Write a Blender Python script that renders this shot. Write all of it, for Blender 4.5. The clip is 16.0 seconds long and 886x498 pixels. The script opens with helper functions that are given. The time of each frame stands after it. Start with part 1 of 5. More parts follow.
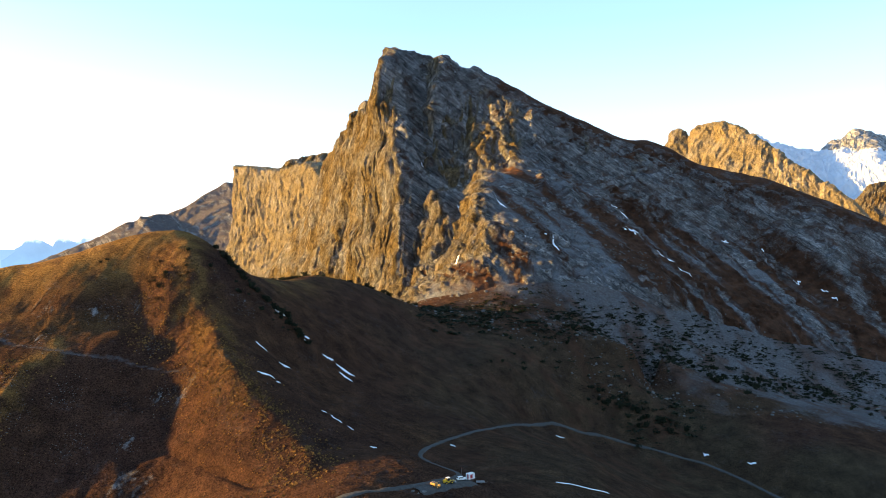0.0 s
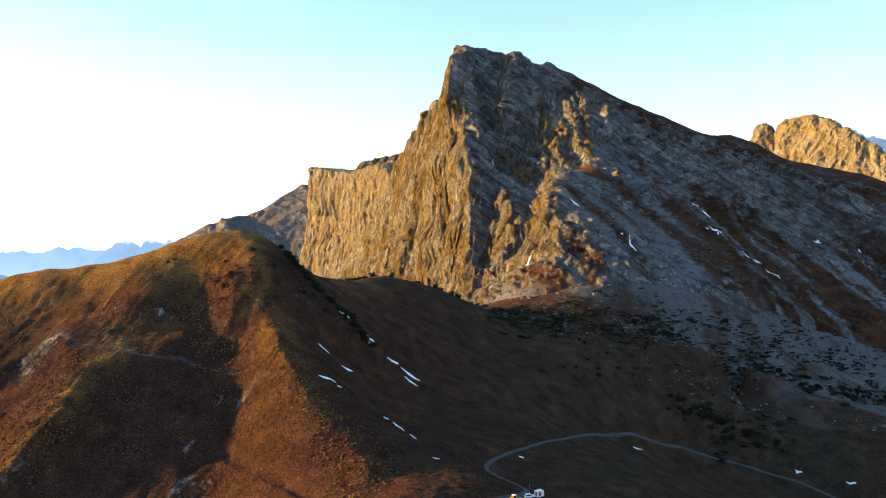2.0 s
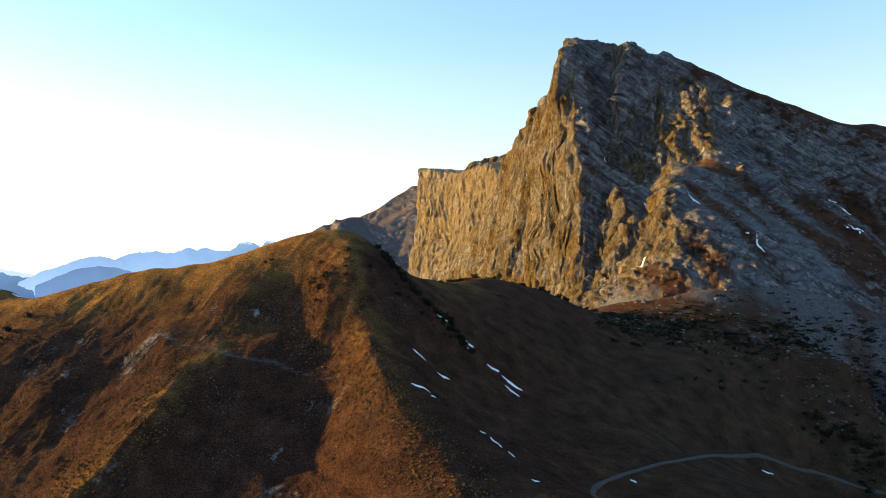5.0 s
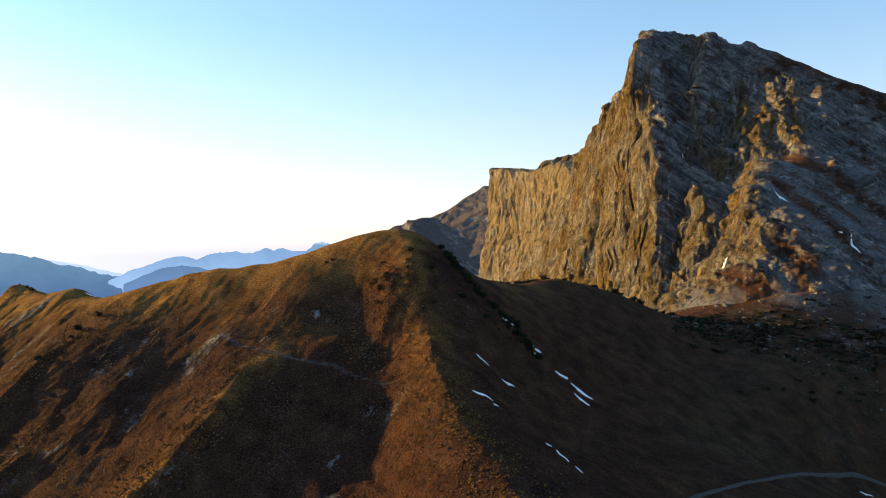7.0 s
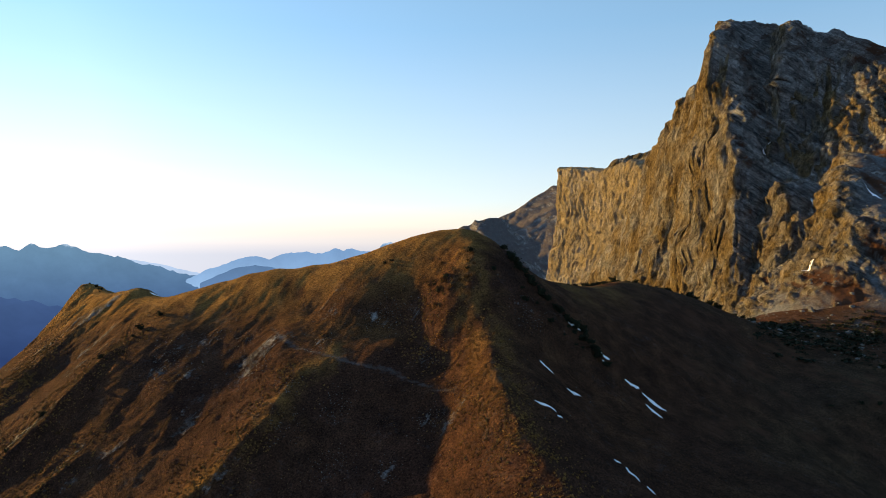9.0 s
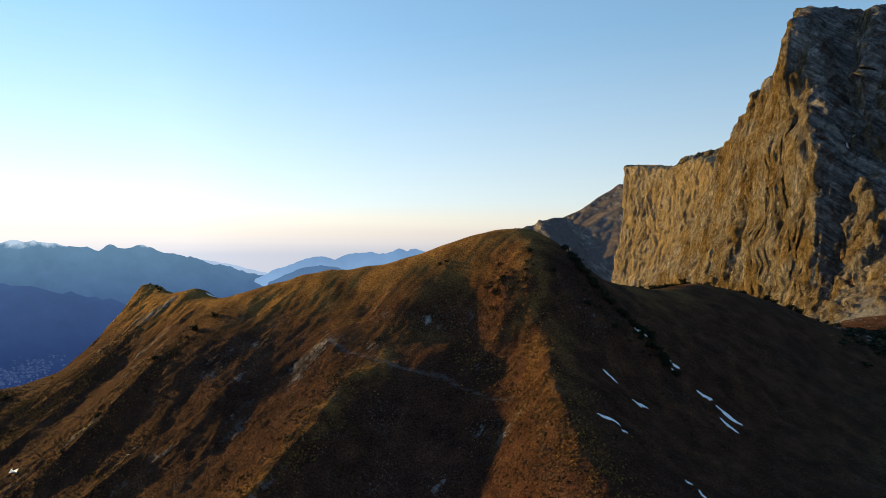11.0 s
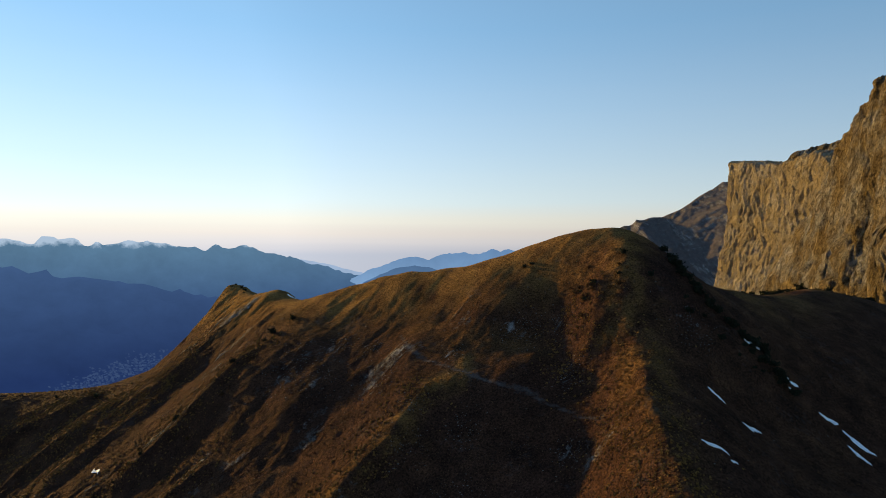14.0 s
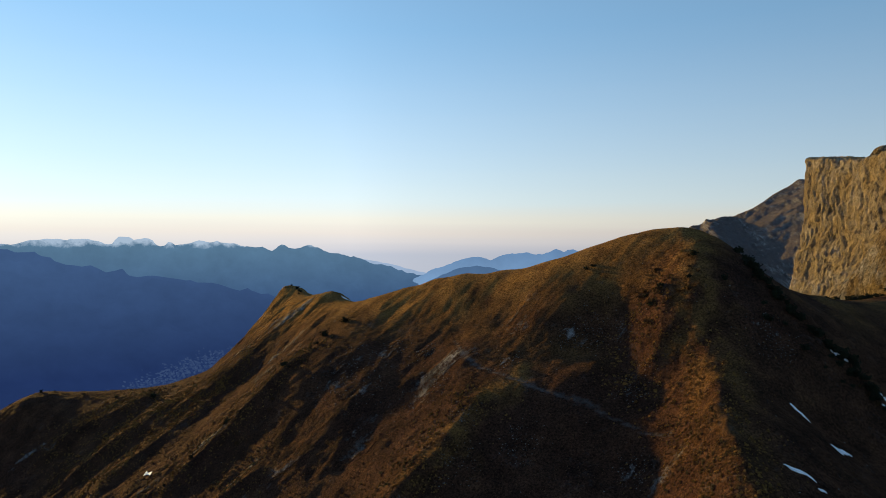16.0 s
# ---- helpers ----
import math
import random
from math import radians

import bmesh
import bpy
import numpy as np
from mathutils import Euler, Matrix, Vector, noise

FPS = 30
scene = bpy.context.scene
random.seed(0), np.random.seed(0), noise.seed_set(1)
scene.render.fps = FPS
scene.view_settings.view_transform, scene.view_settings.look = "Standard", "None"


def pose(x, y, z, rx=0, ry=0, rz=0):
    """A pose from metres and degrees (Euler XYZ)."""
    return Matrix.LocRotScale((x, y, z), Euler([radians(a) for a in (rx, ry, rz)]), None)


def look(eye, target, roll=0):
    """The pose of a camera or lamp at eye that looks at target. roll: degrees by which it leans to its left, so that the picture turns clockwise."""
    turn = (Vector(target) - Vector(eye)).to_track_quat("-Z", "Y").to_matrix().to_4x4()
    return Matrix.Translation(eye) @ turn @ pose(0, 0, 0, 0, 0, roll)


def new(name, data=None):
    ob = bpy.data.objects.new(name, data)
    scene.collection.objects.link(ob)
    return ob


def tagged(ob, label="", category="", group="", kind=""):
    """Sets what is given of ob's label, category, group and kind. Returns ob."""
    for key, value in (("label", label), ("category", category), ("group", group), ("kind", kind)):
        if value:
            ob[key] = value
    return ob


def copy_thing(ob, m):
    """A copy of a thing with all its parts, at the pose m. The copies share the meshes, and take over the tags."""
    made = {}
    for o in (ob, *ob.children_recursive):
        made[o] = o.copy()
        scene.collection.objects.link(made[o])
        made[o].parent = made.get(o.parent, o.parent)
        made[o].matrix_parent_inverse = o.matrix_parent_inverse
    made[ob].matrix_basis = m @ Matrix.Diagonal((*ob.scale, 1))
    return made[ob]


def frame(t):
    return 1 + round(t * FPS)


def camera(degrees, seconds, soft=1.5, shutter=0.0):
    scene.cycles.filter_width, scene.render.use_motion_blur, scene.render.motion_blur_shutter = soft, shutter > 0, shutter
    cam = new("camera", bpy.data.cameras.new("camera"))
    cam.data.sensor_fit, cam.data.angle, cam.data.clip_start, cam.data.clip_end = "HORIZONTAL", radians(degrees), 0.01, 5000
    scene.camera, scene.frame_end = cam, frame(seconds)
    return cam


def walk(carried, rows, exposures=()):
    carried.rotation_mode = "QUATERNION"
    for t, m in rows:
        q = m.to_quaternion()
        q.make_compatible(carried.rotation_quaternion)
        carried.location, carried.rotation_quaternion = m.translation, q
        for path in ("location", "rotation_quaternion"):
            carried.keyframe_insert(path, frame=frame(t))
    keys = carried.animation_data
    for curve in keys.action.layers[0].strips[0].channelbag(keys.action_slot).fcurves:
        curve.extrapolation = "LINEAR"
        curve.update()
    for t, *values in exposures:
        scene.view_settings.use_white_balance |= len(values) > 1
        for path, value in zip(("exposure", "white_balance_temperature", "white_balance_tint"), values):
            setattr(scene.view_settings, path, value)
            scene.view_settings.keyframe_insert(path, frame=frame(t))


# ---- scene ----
cam = camera(63.05, 16.0, soft=0.5)
# seconds, place in metres, then yaw, pitch and roll in degrees
ROWS = [
    (0.0, -0.00, 0.00, 95.00, 0.000, -0.213, -0.124),
    (0.5, 0.78, 4.46, 94.84, 1.471, -0.198, -0.110),
    (1.0, 1.46, 8.87, 94.72, 2.925, -0.182, -0.117),
    (1.5, 2.07, 13.19, 94.63, 4.390, -0.152, -0.105),
    (2.0, 2.59, 17.43, 94.51, 5.825, -0.128, -0.124),
    (2.5, 3.01, 21.75, 94.49, 7.298, -0.118, -0.130),
    (3.0, 3.38, 26.09, 94.38, 8.773, -0.105, -0.091),
    (3.5, 3.64, 30.39, 94.22, 10.233, -0.075, -0.127),
    (4.0, 3.77, 34.62, 94.18, 11.688, -0.064, -0.121),
    (6.5, 3.53, 55.02, 93.99, 18.934, -0.017, -0.038),
    (7.0, 3.30, 59.01, 94.00, 20.349, -0.013, -0.039),
    (7.5, 2.82, 62.96, 93.98, 21.736, -0.001, -0.031),
    (8.0, 2.06, 67.04, 94.03, 23.104, 0.012, -0.010),
    (8.5, 1.24, 71.09, 93.96, 24.446, 0.033, 0.021),
    (9.0, 0.38, 75.17, 93.88, 25.745, 0.031, 0.070),
    (11.5, -4.97, 95.47, 94.06, 32.067, 0.053, 0.050),
    (12.0, -6.35, 99.34, 94.07, 33.308, 0.065, 0.094),
    (12.5, -7.85, 103.07, 94.06, 34.555, 0.079, 0.137),
    (13.0, -9.32, 106.80, 94.13, 35.792, 0.076, 0.161),
    (13.5, -10.71, 110.55, 94.27, 37.056, 0.067, 0.142),
    (14.0, -12.30, 114.26, 94.34, 38.280, 0.067, 0.134),
    (14.5, -14.06, 117.90, 94.37, 39.533, 0.070, 0.149),
    (15.0, -15.88, 121.51, 94.46, 40.776, 0.075, 0.158),
    (15.5, -17.71, 125.03, 94.64, 42.008, 0.071, 0.176),
    (16.0, -19.40, 128.54, 94.85, 43.280, 0.056, 0.171),
]
# the clip's camera darkens its picture as it turns towards the bright sky
EXPOSURES = [(0.0, 1.75, 7150, 17), (4.0, 1.44, 7100, 16), (8.0, 0.90, 7000, 14), (12.0, 0.44, 6700, 11), (16.0, 0.20, 6600, 11)]
walk(cam, [(t, pose(x, y, z, 90 + pitch, 0, yaw) @ pose(0, 0, 0, 0, 0, roll)) for t, x, y, z, yaw, pitch, roll in ROWS], EXPOSURES)

# ---- world and sun ----
SUN_LEFT, SUN_UP = 91.0, 7.5          # degrees to the left of +y, and above the horizon
sun_way = Vector((-math.sin(radians(SUN_LEFT)) * math.cos(radians(SUN_UP)),
                  math.cos(radians(SUN_LEFT)) * math.cos(radians(SUN_UP)), math.sin(radians(SUN_UP))))
world = bpy.data.worlds.new("sky")
scene.world = world
world.use_nodes = True
wn = world.node_tree
sky = wn.nodes.new("ShaderNodeTexSky")
sky.sky_type = "NISHITA"
sky.sun_disc = False
sky.sun_elevation = radians(SUN_UP)
sky.sun_rotation = radians(-SUN_LEFT)
sky.altitude = 2000
sky.air_density, sky.dust_density, sky.ozone_density = 0.95, 0.5, 1.7
wn.nodes["Background"].inputs["Strength"].default_value = 0.12
# evening haze: thin high up, thick and warm towards the horizon, brighter on the sun's side
air = wn.nodes.new("ShaderNodeTexCoord")
parted = wn.nodes.new("ShaderNodeSeparateXYZ")
wn.links.new(air.outputs["Generated"], parted.inputs[0])


def sky_ramp(fac, *stops, blend="LINEAR"):
    r = wn.nodes.new("ShaderNodeValToRGB")
    r.color_ramp.interpolation = blend
    while len(r.color_ramp.elements) < len(stops):
        r.color_ramp.elements.new(0.5)
    for e, (at, colour) in zip(r.color_ramp.elements, stops):
        e.position, e.color = at, (*colour, 1) if isinstance(colour, tuple) else (colour, colour, colour, 1)
    wn.links.new(fac, r.inputs[0])
    return r.outputs[0]


def sky_mix(fac, a, b, kind="MIX"):
    m = wn.nodes.new("ShaderNodeMix")
    m.data_type, m.blend_type = "RGBA", kind
    for socket, value in ((m.inputs[0], fac), (m.inputs[6], a), (m.inputs[7], b)):
        if isinstance(value, bpy.types.NodeSocket):
            wn.links.new(value, socket)
        else:
            socket.default_value = value
    return m.outputs[2]


towards = wn.nodes.new("ShaderNodeVectorMath")
towards.operation = "DOT_PRODUCT"
wn.links.new(air.outputs["Generated"], towards.inputs[0])
towards.inputs[1].default_value = (-math.sin(radians(SUN_LEFT)), math.cos(radians(SUN_LEFT)), 0)
near_sun = sky_ramp(towards.outputs["Value"], (0.0, 0.58), (0.35, 0.70), (0.7, 0.84), (0.95, 1.38), blend="B_SPLINE")
streaks = wn.nodes.new("ShaderNodeTexNoise")
flat = wn.nodes.new("ShaderNodeMapping")
flat.inputs["Scale"].default_value = (1.5, 1.5, 60)
wn.links.new(air.outputs["Generated"], flat.inputs["Vector"])
wn.links.new(flat.outputs[0], streaks.inputs["Vector"])
streaks.inputs["Scale"].default_value = 1.0
# faint level cloud streaks in the haze
wavy = wn.nodes.new("ShaderNodeMath")
wavy.operation = "MULTIPLY_ADD"
wn.links.new(streaks.outputs["Fac"], wavy.inputs[0])
wavy.inputs[1].default_value = 0.016
wn.links.new(parted.outputs[2], wavy.inputs[2])
haze_colour = sky_ramp(wavy.outputs[0], (0.0, (0.52, 0.56, 0.68)), (0.020, (0.74, 0.70, 0.73)), (0.032, (0.84, 0.75, 0.71)), (0.048, (0.94, 0.88, 0.78)), (0.075, (0.84, 0.93, 0.95)), (0.30, (0.45, 0.78, 1.06)))
haze = sky_mix(1.0, sky_mix(1.0, haze_colour, near_sun, "MULTIPLY"), (7.5, 7.5, 7.5, 1), "MULTIPLY")
thick = sky_ramp(parted.outputs[2], (0.0, 0.95), (0.05, 0.85), (0.12, 0.66), (0.25, 0.48), (0.5, 0.25))
tinted = sky_mix(1.0, sky.outputs[0], (0.90, 1.22, 1.42, 1), "MULTIPLY")
wn.links.new(sky_mix(thick, tinted, haze), wn.nodes["Background"].inputs["Color"])
sun = new("sun", bpy.data.lights.new("sun", "SUN"))
sun.data.energy, sun.data.angle, sun.data.color = 6.9, radians(1.2), (1.0, 0.63, 0.165)
sun.matrix_world = look((0, 0, 900), Vector((0, 0, 900)) - sun_way)


# ---- materials ----
class Nodes:
    """A short way to write a node material."""

    def __init__(self, name):
        self.mat = bpy.data.materials.new(name)
        self.mat.use_nodes = True
        self.tree = self.mat.node_tree
        self.bsdf = self.tree.nodes["Principled BSDF"]
        self.where = self.add("ShaderNodeTexCoord").outputs["Object"]

    def add(self, kind, **settings):
        node = self.tree.nodes.new(kind)
        for key, value in settings.items():
            setattr(node, key, value)
        return node

    def put(self, socket, value):
        if isinstance(value, bpy.types.NodeSocket):
            self.tree.links.new(value, socket)
        elif isinstance(value, tuple) and len(value) == 3 and socket.type == "RGBA":
            socket.default_value = (*value, 1)
        else:
            socket.default_value = value

    def noise(self, scale, detail=6.0, rough=0.6, stretch=(1, 1, 1), turn=(0, 0, 0), warp=0.0):
        r = self.add("ShaderNodeMapping")
        self.put(r.inputs["Vector"], self.where)
        r.inputs["Rotation"].default_value = [radians(a) for a in turn]
        m = self.add("ShaderNodeMapping")
        self.put(m.inputs["Vector"], r.outputs[0])
        m.inputs["Scale"].default_value = stretch
        n = self.add("ShaderNodeTexNoise")
        self.put(n.inputs["Vector"], m.outputs[0])
        n.inputs["Scale"].default_value = scale
        n.inputs["Detail"].default_value = detail
        n.inputs["Roughness"].default_value = rough
        n.inputs["Distortion"].default_value = warp
        return n.outputs["Fac"]

    def ramp(self, fac, *stops):
        r = self.add("ShaderNodeValToRGB")
        while len(r.color_ramp.elements) < len(stops):
            r.color_ramp.elements.new(0.5)
        for e, (at, colour) in zip(r.color_ramp.elements, stops):
            e.position = at
            e.color = (*colour, 1) if isinstance(colour, tuple) else (colour, colour, colour, 1)
        self.put(r.inputs[0], fac)
        return r.outputs[0]

    def mix(self, fac, a, b, kind="MIX"):
        m = self.add("ShaderNodeMix", data_type="RGBA", blend_type=kind)
        self.put(m.inputs[0], fac)
        self.put(m.inputs[6], a)
        self.put(m.inputs[7], b)
        return m.outputs[2]

    def math(self, kind, a, b=0.0, clamp=False):
        m = self.add("ShaderNodeMath", operation=kind, use_clamp=clamp)
        self.put(m.inputs[0], a)
        self.put(m.inputs[1], b)
        return m.outputs[0]

    def mask(self, name):
        return self.add("ShaderNodeAttribute", attribute_name=name).outputs["Fac"]

    def bump(self, height, strength=0.5, distance=1.0, normal=None):
        b = self.add("ShaderNodeBump")
        b.inputs["Strength"].default_value = strength
        b.inputs["Distance"].default_value = distance
        self.put(b.inputs["Height"], height)
        if normal:
            self.put(b.inputs["Normal"], normal)
        return b.outputs[0]

    def done(self, colour, rough=0.9, normal=None, metal=0.0, specular=0.2):
        self.put(self.bsdf.inputs["Base Color"], colour)
        self.put(self.bsdf.inputs["Roughness"], rough)
        self.put(self.bsdf.inputs["Metallic"], metal)
        self.put(self.bsdf.inputs["Specular IOR Level"], specular)
        if normal:
            self.put(self.bsdf.inputs["Normal"], normal)
        return self.mat


def grass_colour(n):
    """Dry autumn grass: straw, rust and dull green, tufted."""
    big = n.noise(0.012, 4, 0.55)
    mid = n.noise(0.09, 5, 0.65)
    fine = n.noise(1.3, 4, 0.7)
    straw = n.ramp(mid, (0.3, (0.036, 0.0190, 0.0135)), (0.55, (0.088, 0.0435, 0.0260)), (0.8, (0.160, 0.081, 0.041)))
    rust = n.ramp(mid, (0.3, (0.037, 0.0190, 0.0145)), (0.7, (0.094, 0.046, 0.031)))
    c = n.mix(n.ramp(big, (0.4, 0.0), (0.62, 1.0)), straw, rust)
    # brow and ribs: dry straw, with sunlight painted into its brighter gold
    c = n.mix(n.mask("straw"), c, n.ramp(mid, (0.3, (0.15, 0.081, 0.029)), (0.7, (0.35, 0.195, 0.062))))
    green = n.ramp(mid, (0.3, (0.040, 0.030, 0.020)), (0.7, (0.100, 0.074, 0.044)))
    c = n.mix(n.mask("green"), c, green)
    # fine speckle: the small shadows of the tufts, painted into the colour
    return n.mix(0.75, c, n.ramp(fine, (0.37, 0.14), (0.63, 1.45)), "MULTIPLY"), fine, mid


def rock_colour(n):
    """Grey limestone in tilted beds, with dark clefts and ochre, most of it on the wall."""
    laid = n.mix(0.4, n.noise(0.10, 8, 0.66, (0.13, 0.3, 1.5), (0, -36, 0), 0.7), n.noise(0.30, 6, 0.66, (0.10, 0.3, 1.3), (0, -40, 0), 0.5))
    hung = n.mix(0.45, n.noise(0.12, 8, 0.66, (1.0, 1.0, 0.30), (0, -14, 0), 1.0), n.noise(0.35, 6, 0.68, (1.0, 1.0, 0.22), (0, -20, 0), 0.7))
    beds = n.mix(n.mask("wall"), laid, hung)
    blotch = n.noise(0.018, 7, 0.65)
    fine = n.mix(0.5, n.noise(0.27, 6, 0.8), n.noise(0.75, 4, 0.8))
    # joints and cracks
    crack = n.math("ABSOLUTE", n.math("SUBTRACT", n.mix(n.mask("wall"), n.noise(0.07, 5, 0.7, (0.5, 0.6, 1.6), (0, -28, 0), 1.0), n.noise(0.075, 5, 0.7, (1, 1, 0.8), (0, -20, 0), 1.2)), 0.5))
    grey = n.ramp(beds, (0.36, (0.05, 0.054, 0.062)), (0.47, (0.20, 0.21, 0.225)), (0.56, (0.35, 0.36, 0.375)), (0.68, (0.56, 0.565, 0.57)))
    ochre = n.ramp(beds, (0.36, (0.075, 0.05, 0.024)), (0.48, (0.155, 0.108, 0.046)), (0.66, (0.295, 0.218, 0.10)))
    ochre_share = n.math("MULTIPLY", n.ramp(blotch, (0.36, 0.20), (0.56, 0.95)), n.math("ADD", n.math("MULTIPLY", n.mask("wall"), 0.85), 0.12))
    c = n.mix(ochre_share, grey, ochre)
    # darker slabs, spread by noise
    slab = n.ramp(n.noise(0.035, 6, 0.62, (1, 1, 0.6), (15, -30, 0), 0.8), (0.52, 0.0), (0.62, 0.75))
    c = n.mix(slab, c, n.mix(0.55, c, (0.032, 0.028, 0.028)))
    c = n.mix(0.9, c, n.ramp(crack, (0.0, 0.3), (0.022, 1.0)), "MULTIPLY")
    return n.mix(0.95, c, n.ramp(fine, (0.36, 0.42), (0.5, 0.95), (0.64, 1.55)), "MULTIPLY"), beds, n.math("ADD", fine, n.ramp(crack, (0.0, 0.0), (0.05, 0.35)))


def terrain_material():
    n = Nodes("mountain_meadow")
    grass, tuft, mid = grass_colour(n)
    rock, beds, fine = rock_colour(n)
    stone = n.noise(0.6, 6, 0.75)
    scree = n.ramp(stone, (0.3, (0.085, 0.089, 0.097)), (0.55, (0.17, 0.178, 0.194)), (0.75, (0.34, 0.347, 0.36)))
    ragged = n.mix(0.45, n.noise(0.05, 8, 0.72), n.noise(0.4, 6, 0.7))

    def torn(name, width=0.35):
        # the mask with a ragged edge
        return n.ramp(n.math("ADD", n.mask(name), n.math("MULTIPLY", n.math("SUBTRACT", ragged, 0.5), 1.6)), (0.5 - width / 2, 0.0), (0.5 + width / 2, 1.0))

    c = n.mix(torn("scree", 0.8), grass, scree)
    c = n.mix(torn("rock"), c, rock)
    heath = n.ramp(mid, (0.3, (0.042, 0.022, 0.015)), (0.7, (0.115, 0.056, 0.034)))
    c = n.mix(torn("heath", 0.7), c, heath)
    height = n.math("ADD", n.math("MULTIPLY", tuft, 0.7), n.math("MULTIPLY", n.math("ADD", fine, n.math("MULTIPLY", beds, 1.1)), n.math("ADD", n.math("MULTIPLY", n.mask("rock"), 1.6), 0.3)))
    normal = n.bump(height, 1.0, 3.0, n.bump(mid, 0.5, 2.5))
    return n.done(c, 1.0, normal, specular=0.03)


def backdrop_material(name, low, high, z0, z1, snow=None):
    """Distance through kilometres of blue air: haze and valley shade are painted on as glow."""
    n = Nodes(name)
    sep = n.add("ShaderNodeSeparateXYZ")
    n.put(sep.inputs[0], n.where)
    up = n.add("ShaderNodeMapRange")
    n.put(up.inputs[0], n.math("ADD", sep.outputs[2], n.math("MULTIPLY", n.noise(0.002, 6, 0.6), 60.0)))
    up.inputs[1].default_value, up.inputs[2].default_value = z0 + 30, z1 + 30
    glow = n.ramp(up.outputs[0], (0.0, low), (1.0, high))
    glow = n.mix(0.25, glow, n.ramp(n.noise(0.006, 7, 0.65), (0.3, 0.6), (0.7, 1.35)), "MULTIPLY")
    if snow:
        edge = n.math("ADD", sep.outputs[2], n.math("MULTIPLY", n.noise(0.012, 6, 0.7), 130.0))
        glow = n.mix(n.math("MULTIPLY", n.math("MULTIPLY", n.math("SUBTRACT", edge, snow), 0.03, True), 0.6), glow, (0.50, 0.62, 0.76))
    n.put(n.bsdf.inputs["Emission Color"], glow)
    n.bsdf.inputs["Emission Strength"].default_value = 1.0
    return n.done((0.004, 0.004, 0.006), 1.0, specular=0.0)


def pale_rock_material():
    n = Nodes("pale_limestone_rock")
    rock, beds, fine = rock_colour(n)
    streak = n.noise(0.06, 7, 0.7, (1, 1, 0.35))
    c = n.mix(n.ramp(streak, (0.35, 0.25), (0.65, 0.75)), rock, n.ramp(fine, (0.38, (0.045, 0.038, 0.028)), (0.68, (0.27, 0.22, 0.14))))
    return n.done(c, 0.95, n.bump(n.math("ADD", fine, beds), 1.0, 3.0), specular=0.03)


TERRAIN = terrain_material()
PALE_ROCK = pale_rock_material()


# ---- the lie of the land ----
def lattice(ix, iy, iz):
    h = (ix * 374761393 + iy * 668265263 + iz * 2147483647 + 1013904223) & 0xFFFFFFFF
    h = ((h ^ (h >> 13)) * 1274126177) & 0xFFFFFFFF
    return (h ^ (h >> 16)) & 0xFFFFFFFF


def perlin(p):
    """Gradient noise, about -1 to 1, for rows of x, y, z."""
    i = np.floor(p).astype(np.int64)
    f = p - i
    u = f * f * f * (f * (f * 6 - 15) + 10)
    total = 0
    for dx in (0, 1):
        for dy in (0, 1):
            for dz in (0, 1):
                h = lattice(i[:, 0] + dx, i[:, 1] + dy, i[:, 2] + dz)
                g = np.stack([(h & 1023) / 511.5 - 1, ((h >> 10) & 1023) / 511.5 - 1, ((h >> 20) & 1023) / 511.5 - 1], 1)
                w = np.abs(1 - dx - u[:, 0]) * np.abs(1 - dy - u[:, 1]) * np.abs(1 - dz - u[:, 2])
                total = total + w * (g * (f - (dx, dy, dz))).sum(1)
    return total * 1.3


def fbm(p, size, octaves=4, gain=0.5, ridged=False):
    total, amount = 0, 1.0
    for k in range(octaves):
        n = perlin(p * (2.03**k / size) + 17.3 * k)
        total = total + amount * ((1 - 2 * np.abs(n)) if ridged else n)
        amount *= gain
    return total


def smooth(x, a, b):
    t = np.clip((x - a) / (b - a), 0, 1)
    return t * t * (3 - 2 * t)


